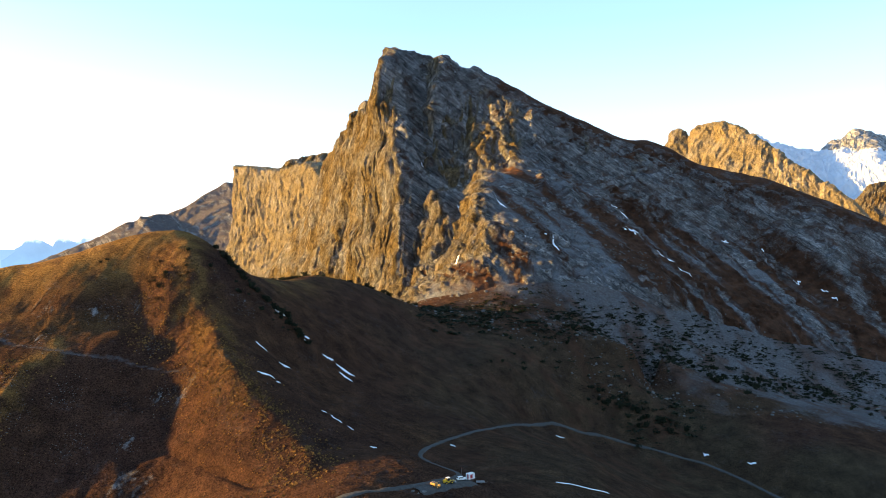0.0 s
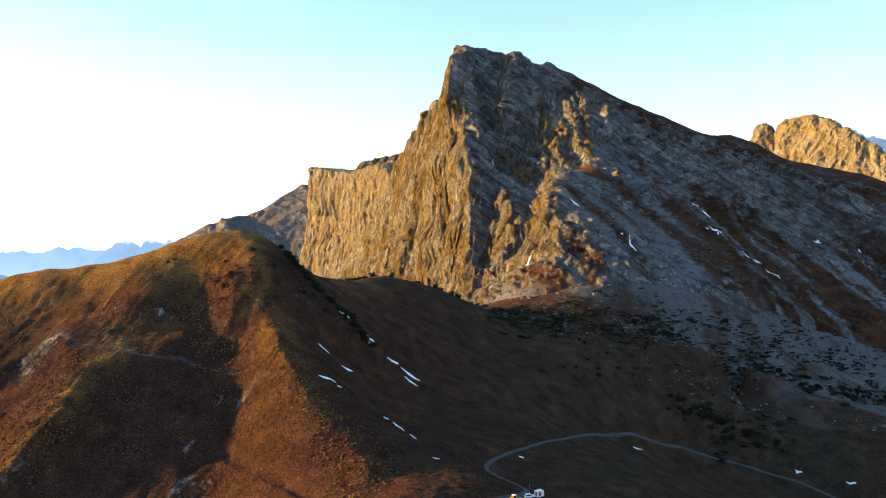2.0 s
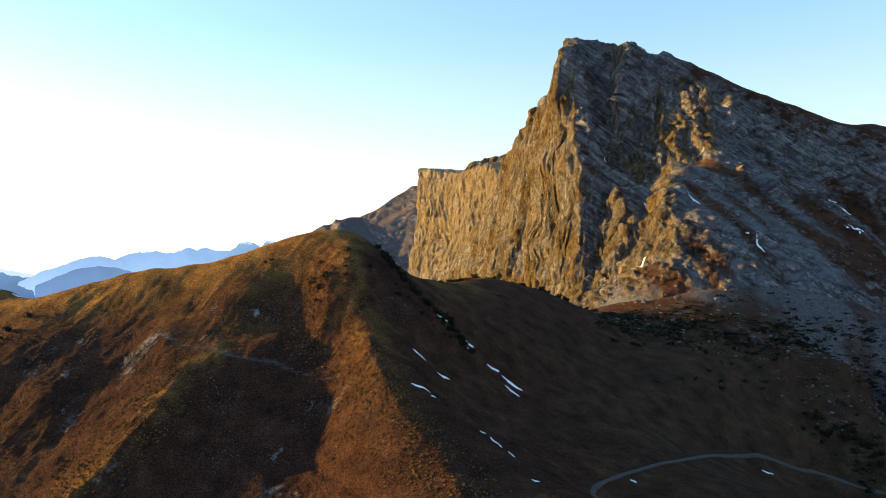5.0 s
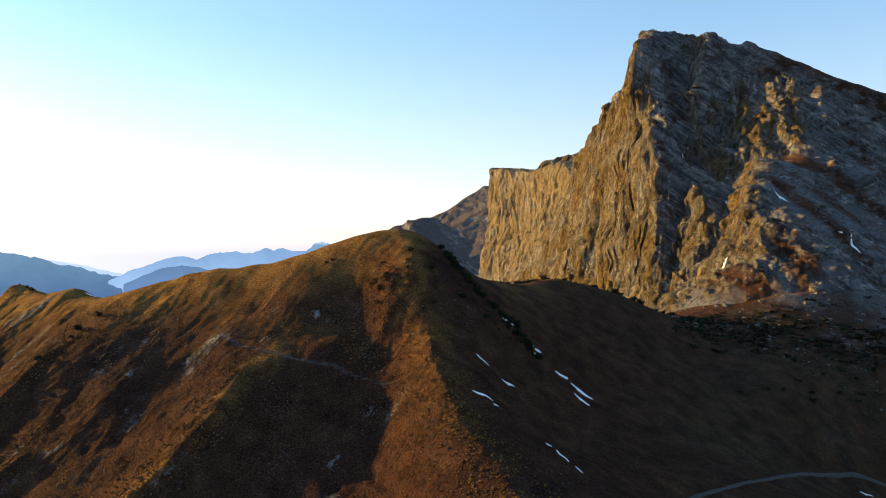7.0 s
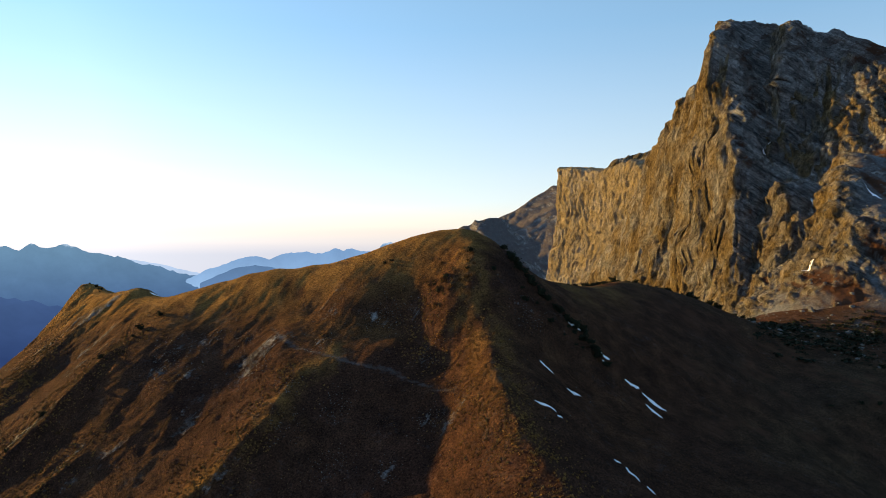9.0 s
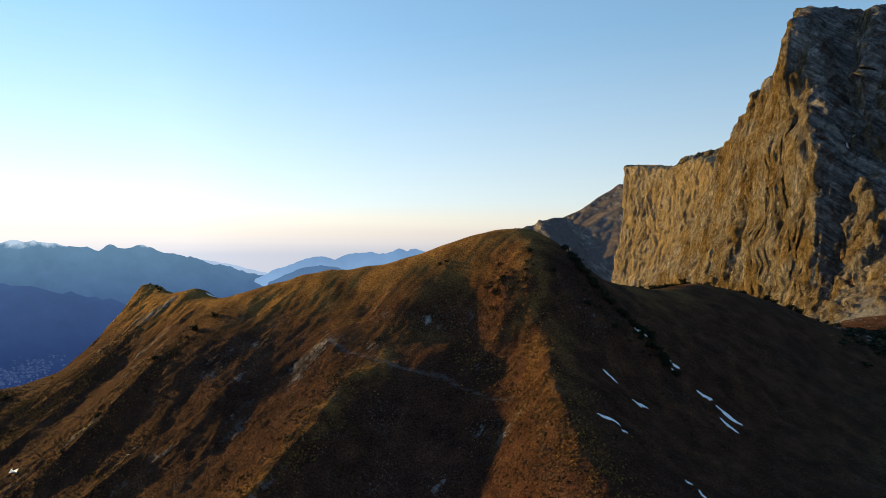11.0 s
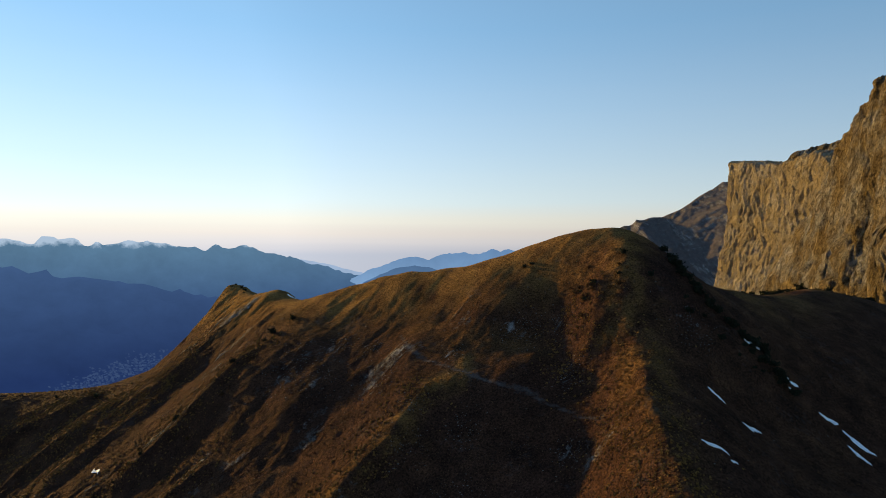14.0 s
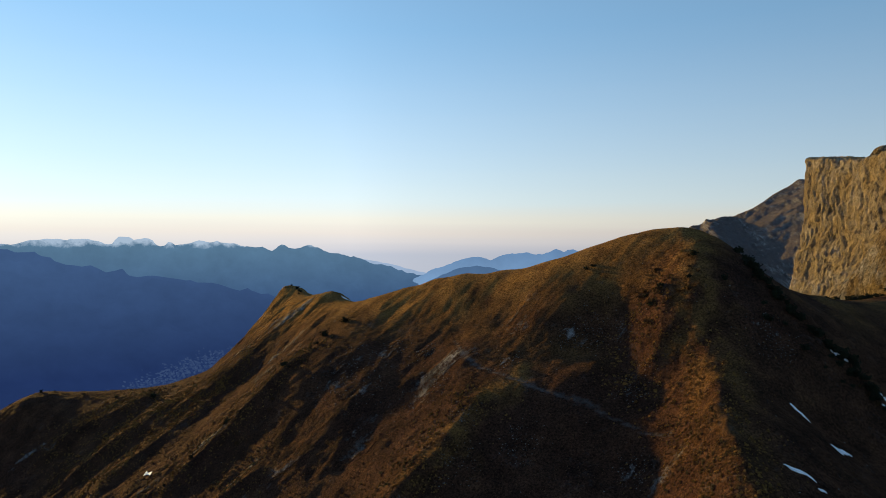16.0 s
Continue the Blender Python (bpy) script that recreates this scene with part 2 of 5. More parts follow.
# ridges, hollows and slopes of the near ground, as lines of x, y, z
NEAR_LINES = [
    # crest from the knolls to the hill top and down to the saddle
    [(-450, 425, 70), (-438, 424, 68.5), (-425, 418, 66.5), (-410, 412, 64.5), (-390, 406, 66.5), (-370, 404, 70), (-347, 402, 64), (-325, 398, 67), (-298, 398, 75), (-280, 400, 80.5), (-262, 404, 83.5),
     (-240, 408, 85.5), (-219, 412, 89.5), (-200, 418, 96), (-185, 422, 101), (-170, 425, 104.5), (-157, 430, 105), (-148, 433, 101.5), (-141, 437, 96), (-131, 445, 84), (-128, 460, 79), (-129, 478, 76),
     (-122, 520, 69), (-109, 570, 71), (-85, 590, 67), (-64, 610, 60), (-46, 625, 50), (-22, 640, 41)],
    # lit rib below the top
    [(-147, 412, 98), (-144, 404, 95), (-139, 396, 89), (-134, 389, 81), (-129, 383, 72), (-123, 376, 64), (-119, 368, 58), (-112, 354, 52), (-104, 340, 45), (-90, 320, 35),
     (-72, 298, 23), (-58, 278, 13)],
    # hollow on its sunny side
    [(-119, 347, 38), (-121, 328, 23), (-121, 308, 10), (-114, 285, -4)],
    [(-140, 346, 37), (-138, 334, 27), (-128, 300, 8), (-122, 280, -8)],
    # second rib
    [(-190, 352, 47), (-193, 336, 39), (-193, 318, 27.5), (-199, 298, 12.5), (-207, 282, -2), (-214, 262, -14)],
    [(-232, 340, 34), (-230, 321, 23), (-231, 288, -3), (-240, 262, -18)],
    # sunny brow in front of the crest
    [(-284, 388, 71), (-258, 389, 74.5), (-231, 391, 75), (-210, 393, 79), (-195, 398, 83), (-182, 404, 89), (-169, 409, 95), (-157, 413, 98)],
    [(-192, 386, 73), (-198, 373, 61), (-200, 360, 52)],
    # hollow between the brow and the lit rib
    [(-172, 394, 76), (-170, 384, 64), (-165, 375, 55), (-152, 364, 47), (-138, 358, 43)],
    # sunny patch below the top
    [(-153, 390, 76), (-148, 382, 69), (-144, 376, 62)],
    # hollow on the sunny side of the brow
    [(-215, 387, 73), (-218, 375, 61), (-223, 361, 54)],
    # face of the hill
    [(-157, 350, 42), (-160, 362, 52)],
    [(-180, 346, 43), (-172, 312, 17), (-168, 287, -3)],
    [(-236, 374, 59.5), (-262, 374, 60), (-290, 374, 60)],
    [(-240, 342, 36), (-265, 345, 41), (-300, 341, 43)],
    [(-258, 320, 24), (-262, 296, 2)],
    # third rib with shrubs, from the crest down
    [(-314, 376, 61), (-312, 356, 50), (-314, 338, 39), (-320, 322, 27), (-334, 300, 5), (-350, 278, -15)],
    [(-288, 330, 32), (-294, 310, 15), (-304, 288, -6)],
    # sunny slope of the knolls
    [(-375, 380, 50), (-370, 350, 26), (-360, 318, 9), (-356, 281, -13)],
    [(-432, 410, 58), (-404, 372, 40), (-398, 348, 25), (-400, 310, 0)],
    [(-450, 410, 53), (-452, 388, 30), (-446, 366, 16), (-440, 350, 11.5), (-466, 325, 6), (-505, 305, 3), (-530, 288, 2), (-545, 270, -12), (-560, 250, -40)],
    # drop beside and behind the crest into the big valley
    [(-462, 398, 33), (-470, 380, 14), (-484, 350, 3), (-502, 320, 2)],
    [(-470, 470, 20), (-400, 450, 20), (-330, 430, 25), (-250, 440, 40), (-190, 470, 45), (-170, 540, 25), (-150, 640, 5)],
    [(-600, 330, -80), (-560, 420, -60), (-480, 540, -90), (-350, 560, -70), (-270, 640, -70), (-260, 800, -60)],
    # slope down to the road
    [(-95, 375, 44), (-84, 379, 34), (-57, 427, 24), (-30, 470, 20), (-10, 540, 22), (10, 600, 32)],
    [(-60, 340, 21), (-52, 328, 18.5), (-40, 311, 15.5), (-29, 297, 12.8), (-17, 290, 11.8), (-7, 279, 11.6), (-1, 269, 11.2)],
    [(-22, 270, 14), (-34, 250, 14)],
    [(-34, 235, 13), (-16, 245, 12), (-4, 256, 11), (4, 266, 9), (7, 278, 6.5), (2, 292, 4.5), (-6, 306, 3.2), (-10, 318, 2.4), (-8, 331, 1.6), (1, 352, -0.5), (20, 392, -5.5), (43, 453, -18), (58, 488, -25),
     (105, 525, -42), (142, 530, -52), (180, 520, -59), (200, 495, -66), (225, 470, -74)],
    [(20, 262, 4), (50, 300, -6), (80, 400, -22), (60, 330, -10), (140, 380, -50), (200, 420, -75)],
    # bowl under the scree
    [(46, 525, 9), (60, 580, 18), (118, 616, 16), (160, 580, -20), (184, 633, -29)],
    # meadow humps beyond and beside the road
    [(205, 607, -24), (218, 600, -23), (285, 590, -37), (355, 580, -54)],
    [(222, 522, -47), (255, 500, -52), (285, 470, -56)],
]
FAR_LINES = [
    # base of the long wall and of the face
    [(-40, 712, 26), (-62, 800, 20), (-72, 890, 12), (-90, 940, 14), (-150, 1060, 20), (-210, 1142, 22), (-320, 1346, 18), (-390, 1440, -5)],
    [(-110, 800, 10), (-170, 1000, 10), (-260, 1200, 0), (-400, 1420, -40)],
    [(8, 645, 42), (74, 655, 44), (150, 697, 50), (241, 725, 22), (321, 730, -15), (425, 770, -25), (600, 820, -40)],
    [(60, 620, 33), (112, 600, 22), (241, 650, -20), (334, 690, -40), (480, 730, -60)],
    # sky ridge of the peak, falling both ways
    [(-390, 1480, 0), (-335, 1410, 55), (-302, 1372, 96), (-268, 1338, 140), (-230, 1288, 192), (-200, 1240, 246), (-168, 1196, 280), (-147, 1160, 306),
     (-108, 1115, 324), (-102, 1105, 345), (-84, 1097, 394), (-60, 1092, 390), (-37, 1086, 385), (6, 1076, 377), (24, 1071, 360),
     (51, 1066, 358), (80, 1061, 343), (145, 1051, 302), (204, 1047, 275), (259, 1046, 248), (291, 1044, 247), (323, 1041, 237),
     (361, 1035, 212), (452, 1020, 190), (560, 1000, 144), (607, 990, 120), (779, 980, 35), (950, 970, -40)],
    # back of the peak
    [(-150, 1400, 60), (-40, 1280, 130), (60, 1250, 130), (200, 1220, 110), (400, 1180, 60), (700, 1150, -20)],
    [(-60, 1500, 0), (200, 1450, 0), (600, 1400, -80)],
    # arete between the sunny wall and the shaded face
    [(-87, 1051, 363), (-94, 1023, 324), (-87, 1011, 299), (-74, 996, 267), (-71, 976, 237), (-64, 955, 204), (-59, 935, 166), (-56, 910, 121), (-53, 895, 85), (-50, 885, 51)],
    [(-44, 1060, 350), (-43, 1026, 302), (-38, 1003, 258), (-30, 993, 230)],
    # the high rib under the summit and the gully on its sunny side
    [(-7, 1053, 367), (-11, 1025, 312), (-9, 1012, 286), (5, 1002, 256), (12, 995, 234)],
    [(-17, 1056, 348), (-17, 1045, 332), (-19, 1036, 303), (-14, 1022, 276), (-2, 1012, 250)],
    # gully, rib, gully and lower spur beside it
    [(-28, 972, 196), (-12, 938, 139), (-28, 914, 95), (-37, 900, 69), (-44, 888, 48)],
    [(-4, 930, 162), (3, 905, 148), (4, 892, 122), (0, 880, 104), (-14, 868, 72), (-30, 858, 50)],
    [(26, 938, 166), (25, 898, 120), (22, 866, 82), (4, 850, 64), (-18, 838, 45)],
    [(37, 870, 178), (46, 820, 153), (46, 744, 118), (39, 732, 94), (9, 726, 69), (-25, 697, 42)],
    # wall below the arete
    [(-80, 950, 92), (-88, 975, 140), (-100, 1010, 195), (-110, 1050, 250)],
    [(-146, 1099, 68), (-150, 1120, 130), (-150, 1142, 215)],
    [(-192, 1163, 100), (-200, 1200, 160), (-203, 1225, 205)],
    [(-255, 1290, 90), (-262, 1312, 125)],
    # the shaded face
    [(-12, 982, 205), (30, 1010, 262), (64, 972, 230), (117, 985, 266)],
    [(88, 735, 104), (113, 730, 95), (155, 738, 77), (239, 768, 58)],
    [(233, 890, 120), (376, 930, 110), (434, 883, 50), (300, 800, 40)],
    [(100, 830, 147), (180, 850, 122), (180, 950, 184)],
]
EDGE_LINES = [
    [(0, 0, -10), (-150, 120, -60), (-300, 180, -70), (-500, 200, -90), (100, 150, -20), (250, 250, -70)],
    [(-900, 200, -330), (-900, 700, -350), (-700, 1000, -280), (-700, 1600, -280), (-1600, 0, -850), (-1600, 1500, -850), (-1500, 3000, -800)],
    [(300, 0, -40), (900, 300, -160), (900, 700, -120), (1500, 1000, -100), (1500, 2000, 0)],
    [(-4800, -4800, -1000), (-4800, 0, -1100), (-4800, 4800, -1100), (0, 4800, -500), (4800, 4800, 0), (4800, 0, -200), (4800, -4800, -200), (0, -4800, -200)],
    [(0, -600, -30), (-800, -800, -200), (900, -700, -60)],
]


# just behind the sky ridge the ground falls away
SKY_RIDGE = FAR_LINES[4]
FAR_LINES.append([(x + 34, y + 26, z - 45) for x, y, z in SKY_RIDGE[:10]])
FAR_LINES.append([(x + 6, y + 40, z - 36) for x, y, z in SKY_RIDGE[11:]])


def along(lines, step):
    """Points every step metres along the lines."""
    out = []
    for line in lines:
        for a, b in zip(line, line[1:]):
            k = max(1, int(math.dist(a[:2], b[:2]) / step))
            out += [[a[n] + (b[n] - a[n]) * j / k for n in range(3)] for j in range(k)]
        out.append(list(line[-1]))
    return np.array(out, float)


PARTS = [along(NEAR_LINES, 13), along(FAR_LINES, 24), along(EDGE_LINES, 4000)]
KNOTS = np.concatenate(PARTS)
SOFT = np.repeat([6.0, 3.0, 60.0], [len(k) for k in PARTS])


def reach(xy, knots):
    return np.sqrt(((xy[:, None, :] - knots[None, :, :2]) ** 2).sum(2) + SOFT**2)


def weigh():
    n = len(KNOTS)
    a = np.zeros((n + 3, n + 3))
    a[:n, :n] = -reach(KNOTS[:, :2], KNOTS) + np.diag(np.where(SOFT < 5, 0.4, 1.2))
    tail = np.c_[np.ones(n), KNOTS[:, :2] / 1000]
    a[:n, n:], a[n:, :n] = tail, tail.T
    return np.linalg.solve(a, np.r_[KNOTS[:, 2], 0, 0, 0])


WEIGHTS = weigh()


def land(xy):
    """The smooth height of the land."""
    out = np.empty(len(xy))
    for k in range(0, len(xy), 20000):
        part = xy[k:k + 20000]
        out[k:k + 20000] = -reach(part, KNOTS) @ WEIGHTS[:-3] + np.c_[np.ones(len(part)), part / 1000] @ WEIGHTS[-3:]
    return out


def sheet(name, xs, ys, place, material, rough=False):
    """A mesh over a grid of lines; place gives the vertices and the masks for rows of x, y."""
    nx, ny = len(xs), len(ys)
    gx, gy = np.meshgrid(xs, ys)
    verts, masks = place(np.c_[gx.ravel(), gy.ravel()], nx, ny)
    me = bpy.data.meshes.new(name)
    i = (np.arange(ny - 1)[:, None] * nx + np.arange(nx - 1)[None, :]).ravel()
    quads = np.stack([i, i + 1, i + nx + 1, i + nx], 1).astype(np.int32)
    me.vertices.add(len(verts))
    me.vertices.foreach_set("co", verts.astype(np.float32).ravel())
    me.loops.add(quads.size)
    me.loops.foreach_set("vertex_index", quads.ravel())
    me.polygons.add(len(quads))
    me.polygons.foreach_set("loop_start", np.arange(0, quads.size, 4, dtype=np.int32))
    me.polygons.foreach_set("use_smooth", np.full(len(quads), not rough))
    for key, values in masks.items():
        me.attributes.new(key, "FLOAT", "POINT").data.foreach_set("value", values.astype(np.float32))
    me.update(calc_edges=True)
    me.materials.append(material)
    return new(name, me)


def normals(verts, nx, ny):
    g = verts.reshape(ny, nx, 3)
    n = np.cross(np.gradient(g, axis=1), np.gradient(g, axis=0)).reshape(-1, 3)
    return n / np.linalg.norm(n, axis=1, keepdims=True)


def spread(*stretches):
    """Grid lines: (from, to, step) fine in the middle, growing outwards."""
    out = []
    for a, b, step in stretches:
        k = max(1, round(abs(b - a) / step))
        out += list(np.linspace(a, b, k, endpoint=False))
    return np.array(out + [stretches[-1][1]])


PEAK_BOX = (-430, 1000, 655, 1480)


def peak_cover(xy, rim=25):
    """1 well inside the peak's own mesh, 0 outside."""
    x0, x1, y0, y1 = PEAK_BOX
    # its lower rim runs along the foot of the scree
    foot = np.interp(xy[:, 0], [-430, -120, -40, 20, 90, 200, 330, 1000], [900, 760, 690, 668, 680, 720, 760, 860])
    inside = np.minimum.reduce([xy[:, 0] - x0, x1 - xy[:, 0], xy[:, 1] - foot, y1 - xy[:, 1]])
    return smooth(inside, 0, rim)


def from_line(xy, line):
    """How far each place is from a line of x, y, on which side (positive: to the line's left) and how far along (0 to 1)."""
    best = np.full(len(xy), 1e9)
    side = np.zeros(len(xy))
    share = np.zeros(len(xy))
    for k, (a, b) in enumerate(zip(line, line[1:])):
        a, d = np.array(a[:2], float), np.subtract(b[:2], a[:2])
        t = np.clip(((xy - a) @ d) / (d @ d), 0, 1)
        off = xy - a - t[:, None] * d
        far = np.hypot(off[:, 0], off[:, 1])
        near = far < best
        best = np.where(near, far, best)
        side = np.where(near, np.sign(d[0] * off[:, 1] - d[1] * off[:, 0]), side)
        share = np.where(near, (k + t) / (len(line) - 1), share)
    return best, side, share


# the gravel road, the foot path, and the ribs of the shaded face: x, y
ROAD = [(-70, 220), (-33, 237), (-18, 245), (-4, 256), (4, 266), (7, 278), (2, 292), (-6, 306), (-11, 318), (-9, 331), (1, 355), (20, 395), (43, 456), (58, 486), (78, 509), (110, 528), (147, 530), (184, 517), (204, 496), (222, 476), (262, 440)]
PATH = [(-236, 366), (-222, 356), (-210, 352), (-196, 350), (-176, 348), (-155, 349), (-140, 346), (-124, 344)]
HOLLOW_WAY = [(-130, 302), (-124, 304), (-116, 304), (-108, 298), (-94, 286), (-81, 275), (-68, 264)]
# line, height, width towards the sun and away from it
RIBS = [([(2, 1056), (-8, 1030), (-11, 1022), (-4, 1004), (9, 988)], 10, 6, 26), ([(74, 1015), (77, 998), (84, 964), (86, 946), (92, 914)], 10, 6, 26), ([(118, 1010), (122, 968), (128, 950)], 8, 6, 20),
        ([(118, 905), (118, 880), (116, 855)], 9, 6, 18), ([(146, 890), (154, 866)], 8, 6, 16), ([(-60, 985), (-46, 975), (-32, 968)], 5, 6, 14), ([(31, 832), (40, 797), (36, 770), (30, 756)], 12, 10, 20),
        ([(50, 956), (56, 942)], 6, 5, 14), ([(-136, 1113), (-150, 1121), (-166, 1114), (-180, 1109)], -7, 8, 8), ([(-100, 978), (-118, 996)], -5, 7, 7)]


# bare places where pale stones lie thick: x, y, radius
BARE = [(-174, 380, 8), (-162, 382, 5), (-110, 394, 7), (-228, 341, 8), (-197, 326, 6), (-186, 312, 6), (-131, 333, 5), (-134, 308, 5), (-157, 306, 6), (-278, 334, 9), (-259, 336, 7),
        (-281, 345, 8), (-268, 355, 8), (-246, 357, 6), (-171, 328, 6), (-146, 361, 5), (-198, 356, 5), (-181, 375, 5)]
# ribs of the hill that stand into the low sun: line, height, width on the sunny and on the lee side
RISES = [([(-122, 372), (-116, 356), (-107, 339), (-97, 329), (-80, 305), (-63, 292), (-52, 275), (-46, 258)], 4.5, 24, 9),
         ([(-196, 344), (-195, 328), (-194, 310), (-200, 292), (-208, 276), (-216, 258)], 3.0, 18, 7),
         ([(-158, 393), (-148, 386), (-142, 376), (-141, 362)], 2.5, 9, 9),
         ([(-388, 367), (-390, 350), (-393, 334), (-397, 316), (-402, 296)], 2.5, 20, 12),
         ([(-378, 345), (-378, 311), (-382, 286), (-387, 262)], 3.0, 24, 12),
         ([(-410, 330), (-413, 302), (-418, 284), (-425, 262)], 3.5, 26, 14),
         ([(-440, 330), (-448, 300), (-460, 275)], 3.5, 28, 16),
         ([(-312, 350), (-318, 334), (-318, 319), (-321, 306), (-326, 292), (-332, 272)], 3.0, 10, 5),
         ([(-279, 297), (-286, 284), (-293, 268)], 3.5, 10, 5)]


def foot_scree(xy):
    p = np.c_[xy, np.zeros(len(xy))]
    return smooth(fbm(p, 40, 4, 0.6) * 45 + xy[:, 1] + 0.30 * xy[:, 0], 640, 730) * 0.66


def ground_place(xy, nx, ny):
    z = land(xy)
    p = np.c_[xy, np.zeros(len(xy))]
    steep = smooth(normals(np.c_[xy, z], nx, ny)[:, 2], 0.95, 0.72)
    # the brow under the crest is smooth turf
    turf = smooth(z, 60, 76) * smooth(-xy[:, 0], 150, 172)
    ruffle = (fbm(p, 60, 3) * 1.3 + fbm(p, 17, 3, 0.55) * 0.95) * (1 - 0.4 * smooth(z, 78, 92)) * (1 - 0.45 * turf) + (fbm(p + 30, 8, 3, 0.6) * 0.4 + fbm(p, 4.5, 3, 0.6) * 0.3) * (1 - 0.75 * turf)
    # runnels down the slope, and sheep tracks across it
    warp = fbm(p, 40, 2) * 8
    run = fbm(np.c_[xy[:, 0] + warp - 0.25 * xy[:, 1], xy[:, 1] * 0.22, z * 0.22], 10, 4, 0.6, ridged=True) - 0.5
    tracks = np.sin((z + fbm(p, 25, 2) * 2.0) * 2 * np.pi / 1.7) * 0.08
    for line, high, sunny, lee in RISES:
        far, side, share = from_line(xy + np.stack([warp, warp], 1) * 0.25, line)
        form = np.clip(1 - far / np.where(side < 0, sunny, lee), 0, 1)
        z = z + high * form ** 1.2 * smooth(share, 0.0, 0.22) * smooth(share, 1.0, 0.85)
    # tussocks
    z = z + fbm(p + 60, 2.7, 2, 0.6) * 0.32 * (1 - 0.8 * turf)
    road, side, _ = from_line(xy, ROAD)
    calm = 0.12 + 0.88 * smooth(road, 2, 9)
    z = z + (ruffle * (0.35 + 0.65 * steep) + run * steep * (0.45 + 0.9 * smooth(-xy[:, 0], 320, 370)) + tracks * steep) * calm
    z -= 0.9 * np.exp(-((road - 5.0) / 2.0) ** 2) * (side > 0) * smooth(xy[:, 1], 280, 330)
    path, _, _ = from_line(xy, PATH)
    z -= 0.35 * np.exp(-(path / 1.0) ** 2)
    # hollow way at the foot of the sunny rib
    hollow, _, share = from_line(xy, HOLLOW_WAY)
    z -= 2.2 * np.exp(-(hollow / (2.0 + 2.5 * smooth(share, 0.35, 0.0))) ** 2)
    z -= 14 * peak_cover(xy) + 110 * peak_cover(xy, 130) ** 2
    scree = foot_scree(xy)
    gully = fbm(np.c_[0.86 * xy[:, 0] - 0.5 * xy[:, 1] + warp, (0.5 * xy[:, 0] + 0.86 * xy[:, 1]) * 0.2, 0 * z], 20, 5, 0.68)
    bare = smooth(gully + 0.5 * fbm(p + 40, 30, 4), 0.08, 0.8) * steep * smooth(-xy[:, 0], 95, 135) * smooth(80 - z, 0, 15) * 0.56
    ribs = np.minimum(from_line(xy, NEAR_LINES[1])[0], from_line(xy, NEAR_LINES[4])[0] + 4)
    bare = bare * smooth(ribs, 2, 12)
    stony = np.max([np.exp(-((xy[:, 0] - a) ** 2 + (xy[:, 1] - b) ** 2) / r**2) for a, b, r in BARE], axis=0)
    bare = np.maximum(bare, stony * smooth(fbm(np.c_[xy[:, 0] * 0.8, xy[:, 1] * 0.5, 0 * z], 3.5, 4, 0.65), -0.25, 0.7) * 0.62)
    green = smooth(xy[:, 0] + 0.3 * (xy[:, 1] - 300), -30, 60) * smooth(fbm(p, 100, 3), -0.6, 0.3) * (0.55 + 0.3 * smooth(xy[:, 0], 120, 220) * smooth(xy[:, 1], 620, 560))
    heath = smooth(fbm(p + 9, 30, 5, 0.6) + 0.25 * smooth(xy[:, 1], 500, 600), 0.0, 0.6) * smooth(xy[:, 0], -140, -40) * 0.6 * (1 - 0.8 * smooth(xy[:, 0], 170, 230) * smooth(xy[:, 1], 610, 570))
    # straw kept to the sunny brow and ribs; its gold stands in for sunlight
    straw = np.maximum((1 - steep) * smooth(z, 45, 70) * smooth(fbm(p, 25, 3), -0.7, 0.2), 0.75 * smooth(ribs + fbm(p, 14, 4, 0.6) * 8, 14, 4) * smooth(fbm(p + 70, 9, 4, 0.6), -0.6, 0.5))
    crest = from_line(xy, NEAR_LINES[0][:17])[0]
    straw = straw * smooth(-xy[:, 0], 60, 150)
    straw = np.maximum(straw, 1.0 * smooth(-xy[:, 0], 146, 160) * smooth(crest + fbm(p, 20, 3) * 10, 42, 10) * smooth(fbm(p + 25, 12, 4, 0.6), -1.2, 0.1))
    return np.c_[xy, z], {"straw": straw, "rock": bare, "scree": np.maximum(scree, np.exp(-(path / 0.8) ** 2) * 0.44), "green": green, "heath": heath}


